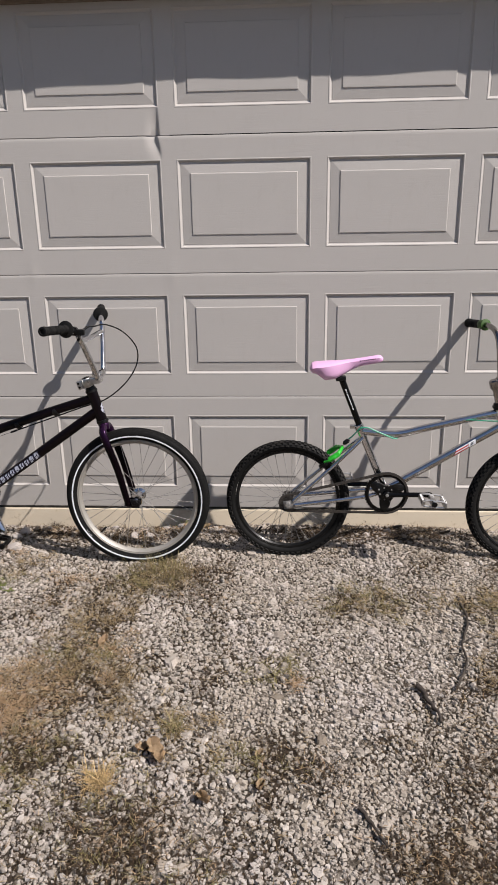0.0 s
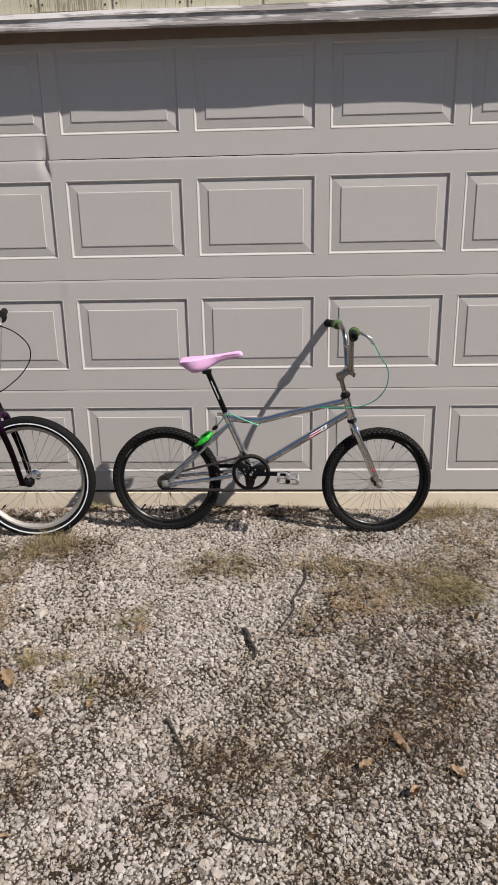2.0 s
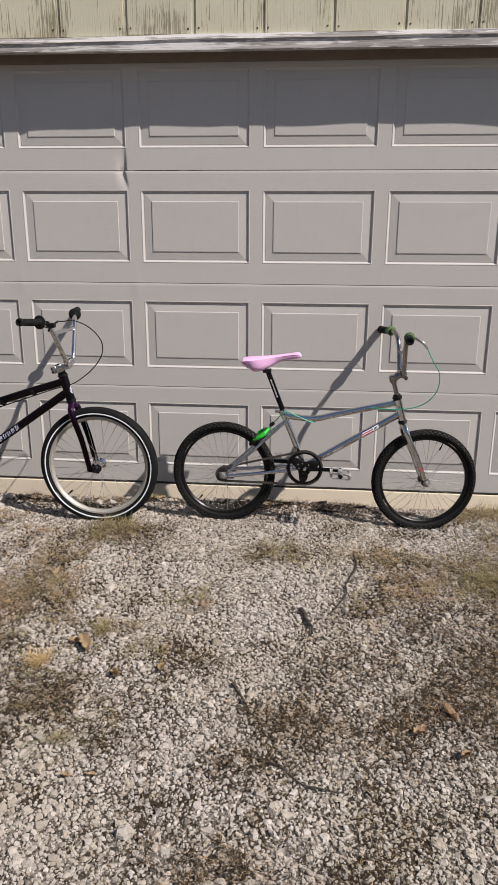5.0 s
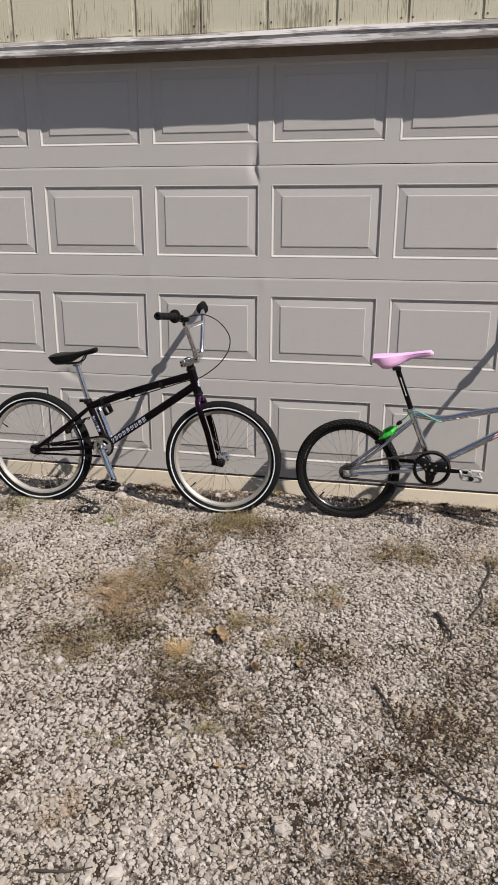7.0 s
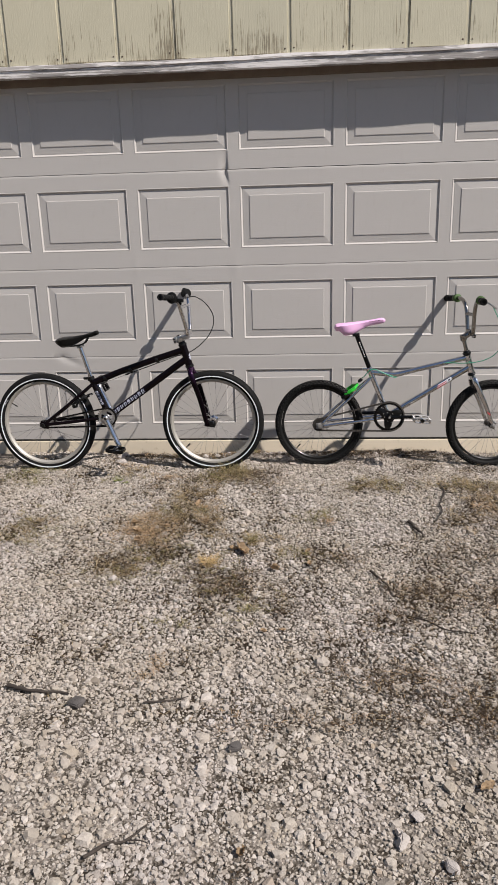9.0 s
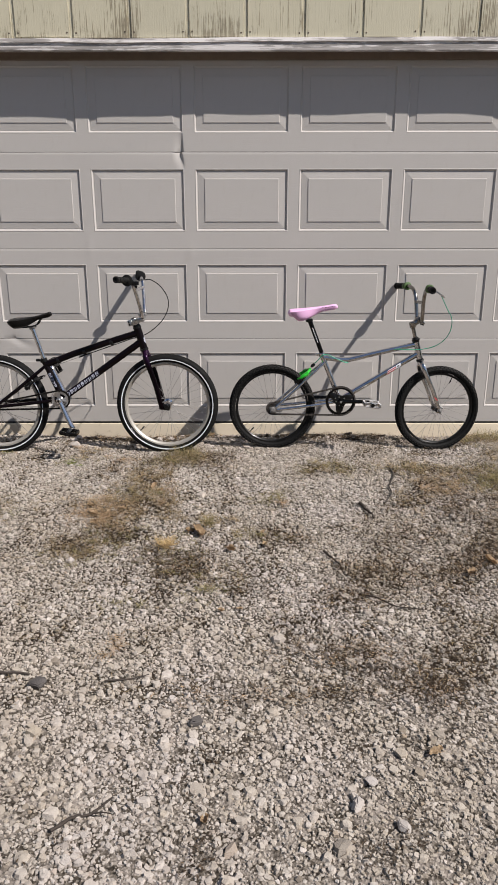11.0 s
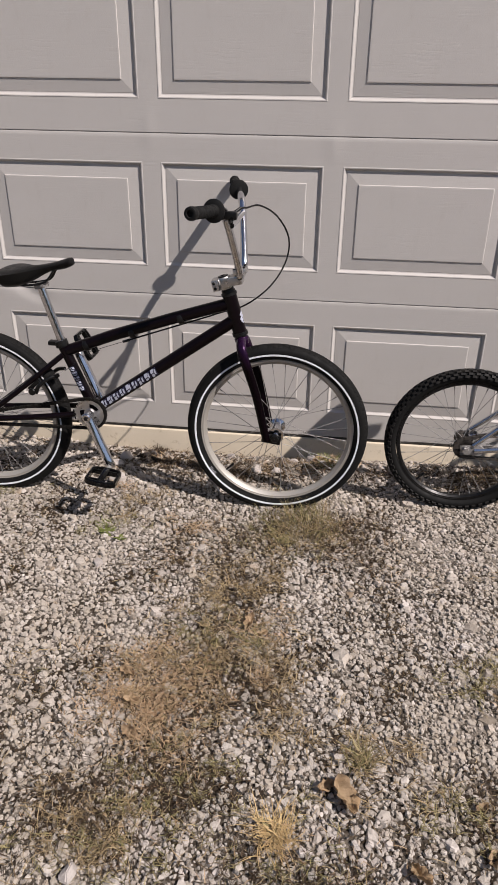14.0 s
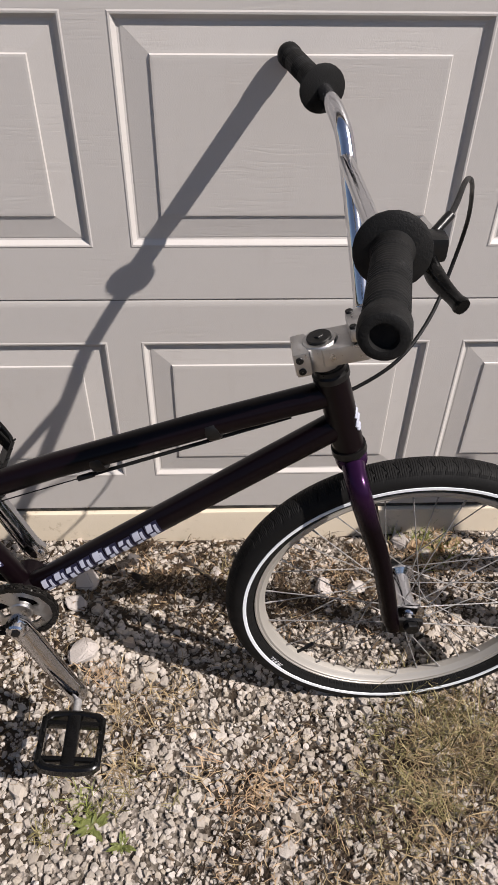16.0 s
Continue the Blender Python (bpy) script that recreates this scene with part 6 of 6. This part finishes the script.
tuft(18, 0.27, -1.10, 0.040, 150, 0.050, 0.62, OLIVE, "olive grass tuft in the gravel")
tuft(9, 1.30, -0.78, 0.060, 160, 0.060, 0.70, OLIVE, "olive grass tuft in the gravel")
tuft(10, 1.04, -0.74, 0.040, 120, 0.055, 0.70, OLIVE, "olive grass tuft in the gravel")
tuft(11, -0.87, -0.63, 0.018, 70, 0.040, 0.60, GREENER, "fresh green weed tuft in the gravel")
tuft(12, -0.62, -0.15, 0.025, 80, 0.045, 0.60, OLIVE, "olive tuft in the shade by the sill")
tuft(13, -1.40, -0.52, 0.060, 220, 0.045, 0.75, GREENER, "green weed tuft in the gravel")

tuft(24, -0.83, -0.035, 0.022, 130, 0.060, 0.55, LITTERMAT, "dark rotten stalks heaped on the sill")
tuft(25, -0.80, -0.13, 0.035, 120, 0.040, 0.75, RUST, "rust brown dead tuft by the sill")

# scattered bits over the whole drive, thickest in the dirt
g = np.random.RandomState(61)


def strewn(n, far, low, high):
    x, y = g.uniform(-1.7, 1.9, n), g.uniform(-far, -0.04, n)
    k = smooth(low, high, dirt(x, y)) > g.uniform(0.0, 1.0, n)
    return x[k], y[k]


strands("plant_litter", 62, *strewn(95000, 3.3, 0.26, 0.92), 0.011, 0.0032, 1.0, LITTERMAT, "dark brown plant bits strewn over the gravel", 0.012)
strands("dead_roots", 64, *strewn(80000, 3.2, 0.24, 0.95), 0.034, 0.0011, 0.98, LITTERMAT, "thin dark rootlets and stalks strewn over the gravel", 0.011, 1.4)
strands("dry_grass", 63, *strewn(46000, 2.7, 0.12, 1.0), 0.028, 0.0012, 0.97, STRAW, "loose straw stalks strewn over the gravel", 0.013)


def stick(pts, r, label, twigs=()):
    """A dead stick lying on the ground: a crooked tapered stem with side twigs."""
    def on(x, y, up):
        return Vector((x, y, float(height(x, y)) + up))
    bm = bmesh.new()
    p = glide([on(x, y, r + 0.006) for x, y in pts], 5)
    g = random.Random(len(pts) * 7 + int(abs(pts[0][0]) * 100))
    p = [q + Vector((g.uniform(-1, 1), g.uniform(-1, 1), g.uniform(-0.3, 0.6))) * r * 0.6 for q in p]
    tube(bm, p, [r * (1.1 - 0.6 * i / len(p)) * g.uniform(0.85, 1.15) for i in range(len(p))], 8)
    ob = part("stick", bm, BARK, None, sharp=50)
    for a, b in twigs:
        bm = bmesh.new()
        q = [on(*a, r + 0.008), on((a[0] + b[0]) / 2 + 0.006, (a[1] + b[1]) / 2, r + 0.018), on(*b, r + 0.014)]
        tube(bm, glide(q, 4), [r * 0.5 * (1 - 0.07 * i) for i in range(9)], 6)
        part("twig", bm, BARK, ob)
    return tagged(ob, label, "stick", "fallen sticks")


stick([(0.90, -0.70), (0.905, -0.85), (0.86, -0.98), (0.85, -1.08), (0.79, -1.20)], 0.0045, "thin dark crooked stick lying on the gravel", [((0.905, -0.85), (0.94, -0.92)), ((0.86, -0.98), (0.93, -0.94)), ((0.85, -1.06), (0.80, -1.04))])
stick([(0.675, -1.19), (0.70, -1.25), (0.725, -1.335)], 0.0085, "short thick dark piece of branch on the gravel")
stick([(0.57, -1.93), (0.64, -1.96), (0.70, -2.01), (0.80, -2.03)], 0.0035, "thin bent dark twig lying on the gravel", [((0.66, -1.97), (0.70, -1.93))])
stick([(0.46, -1.63), (0.49, -1.67), (0.515, -1.73)], 0.0055, "short dark twig lying on the gravel")
stick([(-0.80, -2.38), (-0.70, -2.41), (-0.58, -2.42)], 0.007, "weathered grey branch piece on the drive")
stick([(-0.07, -1.70), (-0.065, -1.77), (-0.075, -1.83)], 0.004, "thin dark upright stem fallen on the gravel")
stick([(-0.35, -3.03), (-0.30, -2.99), (-0.26, -2.98), (-0.22, -2.93)], 0.0045, "small forked dark twig on the drive", [((-0.26, -2.98), (-0.20, -2.99))])
stick([(-0.33, -2.45), (-0.27, -2.44), (-0.19, -2.41)], 0.0035, "thin straight dark twig on the drive")
stick([(-0.73, -0.07), (-0.66, -0.16), (-0.60, -0.25), (-0.50, -0.32), (-0.40, -0.34)], 0.004, "thin brown stem beside the concrete sill", [((-0.66, -0.16), (-0.68, -0.24)), ((-0.60, -0.25), (-0.53, -0.22))])


def leaf(x, y, size, turn, seed, label):
    """A curled dead leaf: a lobed ragged blade folded along its midrib, with a stalk."""
    g = random.Random(seed)
    bm = bmesh.new()
    n = 14
    rows = []
    curl, twist, lobes = g.uniform(0.7, 1.6), g.uniform(-0.9, 0.9), g.uniform(16, 24)
    for i in range(n + 1):
        t = i / n
        env = size * 0.30 * math.sin(math.pi * min(1, t * 0.93 + 0.04)) ** 0.7
        zc = size * 0.30 * curl * (t - 0.45) ** 2 * 2
        row = []
        for s in (-1, -0.5, 0, 0.5, 1):
            lobe = 0.55 + 0.45 * abs(math.sin(lobes * t / 2 + (0.6 if s > 0 else 0.0) + seed)) if abs(s) == 1 else 1.0
            w = env * lobe * g.uniform(0.85, 1.1)
            roll = twist * (t - 0.5) * 1.6
            yy, zz = s * w, abs(s) ** 1.5 * env * 0.9 * curl
            row.append(bm.verts.new((size * (t - 0.5), yy * math.cos(roll) - zz * math.sin(roll), zc + yy * math.sin(roll) + zz * math.cos(roll) + 0.05 * size * math.sin(9 * t + 3 * s + seed))))
        rows.append(row)
    for a, b in zip(rows, rows[1:]):
        for j in range(4):
            bm.faces.new((a[j], a[j + 1], b[j + 1], b[j]))
    bmesh.ops.solidify(bm, geom=list(bm.faces), thickness=0.0006)
    ob = part("dead_leaf", bm, DRYLEAF, None, m=pose(x, y, float(height(x, y)) + 0.009 + size * 0.05, g.uniform(-22, 22), g.uniform(-22, 22), turn), sharp=60)
    bm = bmesh.new()
    tube(bm, [(-size * 0.46, 0, size * 0.1), (-size * 0.60, 0.002, size * 0.06), (-size * 0.72, 0.006, 0.0)], 0.0009, 6)
    part("stalk", bm, BARK, ob)
    return tagged(ob, label, "leaf", "dead leaves on the gravel")


for i, (x, y, s, turn) in enumerate(((-0.09, -1.48, 0.085, 120), (-0.13, -1.46, 0.05, 30), (0.21, -1.57, 0.045, 80), (-0.60, -1.30, 0.045, 10), (-0.58, -1.38, 0.05, 140), (-0.52, -1.34, 0.04, 250), (-0.63, -1.22, 0.045, 330), (-0.31, -1.06, 0.035, 20), (-0.53, -1.29, 0.040, 70), (-0.47, -1.25, 0.035, 200), (0.03, -3.00, 0.045, 95), (0.66, -2.77, 0.045, 30), (0.06, -1.62, 0.05, 300),
                                     (1.15, -1.71, 0.060, 130), (1.05, -1.79, 0.055, 40), (0.10, -2.03, 0.028, 15), (0.03, -2.04, 0.028, 200), (-0.35, -1.02, 0.05, 80), (1.30, -1.80, 0.05, 160), (1.17, -1.88, 0.05, 220),
                                     (-0.19, -0.07, 0.05, 10), (-0.14, -0.09, 0.045, 100), (-0.10, -0.06, 0.04, 220), (1.52, -1.12, 0.05, 60), (0.20, -1.46, 0.03, 30))):
    leaf(x, y, s, turn, i + 3, "curled brown dead leaf lying on the gravel")


def rock(x, y, size, seed, material, label, flat=0.6):
    bm = bmesh.new()
    g = random.Random(seed)
    for _ in range(16):
        v = Vector((g.gauss(0, 1), g.gauss(0, 1), g.gauss(0, 1))).normalized() * size / 2 * g.uniform(0.85, 1.0)
        bm.verts.new((v.x, v.y * 0.75, v.z * flat))
    bmesh.ops.convex_hull(bm, input=bm.verts)
    bmesh.ops.delete(bm, geom=[v for v in bm.verts if not v.link_faces], context="VERTS")
    bmesh.ops.bevel(bm, geom=list(bm.edges), offset=size * 0.035, segments=2, affect="EDGES")
    ob = part("rock", bm, material, None, m=pose(x, y, float(height(x, y)) + size * flat * 0.28, 0, 0, seed * 77), sharp=32)
    return tagged(ob, label, "rock", "loose rocks")


for i, (x, y, s, m) in enumerate(((-0.93, -0.16, 0.075, LARGE), (-0.945, -0.22, 0.06, LARGE), (-0.91, -0.34, 0.08, LARGE), (-0.42, -0.18, 0.065, LARGE), (-0.35, -0.19, 0.06, LARGE), (-0.22, -0.05, 0.07, LARGE), (-0.54, -2.47, 0.075, DARKSTONE), (-0.62, -1.69, 0.055, LARGE),
                                  (0.46, -2.88, 0.05, LARGE), (0.42, -2.95, 0.06, LARGE), (0.52, -3.02, 0.05, LARGE), (-0.02, -2.64, 0.055, DARKSTONE), (-0.83, -0.82, 0.045, LARGE), (0.72, -0.12, 0.05, LARGE), (0.62, -0.18, 0.045, LARGE))):
    rock(x, y, s, i + 1, m, "pale rounded stone among the gravel" if m is LARGE else "dark stone lying on the pale gravel")


g = random.Random(44)
for i in range(16):
    rock(-0.84 + 0.062 * i + g.uniform(-0.02, 0.02), -0.045 - 0.09 * g.random() ** 1.5, g.uniform(0.026, 0.050), 40 + i, LARGE if i % 4 else DARKSTONE, "grey stone lying at the foot of the sill", 0.7)


def bark(x, y, length, wide, turn, seed):
    """A curled strip of rotten bark: an arched ragged shell with a rough back."""
    g = random.Random(seed)
    bm = bmesh.new()
    rows = []
    for i in range(11):
        t = i / 10 - 0.5
        w = wide * (1 - 1.2 * abs(t) ** 2.5) * g.uniform(0.75, 1.15)
        row = []
        for j in range(6):
            q = j / 5 - 0.5
            row.append(bm.verts.new((length * t, w * q + 0.10 * length * math.sin(3 * t + seed), wide * 0.45 * (1 - 4 * q * q) + g.uniform(-0.0015, 0.0025))))
        rows.append(row)
    for a, b in zip(rows, rows[1:]):
        for j in range(5):
            bm.faces.new((a[j], a[j + 1], b[j + 1], b[j]))
    bmesh.ops.solidify(bm, geom=list(bm.faces), thickness=0.003)
    ob = part("bark_strip", bm, BARK, None, m=pose(x, y, float(height(x, y)) + 0.004, g.uniform(-8, 8), g.uniform(-5, 5), turn), sharp=30)
    return tagged(ob, "dark rotten bark strip lying by the sill", "bark", "bark by the sill")


for i, (x, y, long, wide, turn) in enumerate(((0.36, -0.10, 0.11, 0.022, 8), (0.45, -0.15, 0.09, 0.018, -20), (0.53, -0.08, 0.13, 0.024, 4), (0.62, -0.14, 0.10, 0.020, 25), (0.70, -0.19, 0.12, 0.016, -14), (0.82, -0.21, 0.10, 0.014, -9),
                                                (0.74, -0.09, 0.11, 0.024, 12), (-0.87, -0.11, 0.08, 0.026, 30), (-0.81, -0.16, 0.07, 0.020, -35), (-0.92, -0.09, 0.06, 0.020, 70), (0.22, -0.14, 0.07, 0.016, 40), (0.95, -0.15, 0.09, 0.016, 10))):
    bark(x, y, long, wide, turn, i + 1)


def weed(x, y, n, size, seed, label):
    """A small broad-leaved weed: a rosette of leaf blades."""
    g = random.Random(seed)
    base = thing("weed", label, "weed", pose(x, y, float(height(x, y))), "weeds")
    for i in range(n):
        bm = bmesh.new()
        L, up = size * g.uniform(0.6, 1.1), g.uniform(0.2, 0.7)
        rows = []
        for k in range(6):
            t = k / 5
            w = L * 0.14 * math.sin(math.pi * (0.08 + 0.9 * t)) + 0.0005
            zz = L * up * (t - 0.5 * t * t)
            rows.append([bm.verts.new((L * t, s * w, zz + abs(s) * w * 0.4)) for s in (-1, 0, 1)])
        for a, b in zip(rows, rows[1:]):
            for j in range(2):
                bm.faces.new((a[j], a[j + 1], b[j + 1], b[j]))
        bmesh.ops.solidify(bm, geom=list(bm.faces), thickness=0.0005)
        part("leaf", bm, GREENLEAF, base, m=pose(0, 0, 0.002, 0, 0, 360 * i / n + g.uniform(-25, 25)), sharp=60)
    return base


weed(-0.85, -0.66, 12, 0.036, 1, "small green broad-leaved weed in the gravel")
weed(-0.80, -0.69, 9, 0.024, 2, "small green broad-leaved weed in the gravel")
weed(-0.60, -0.14, 6, 0.035, 3, "small green weed in the shade by the sill")
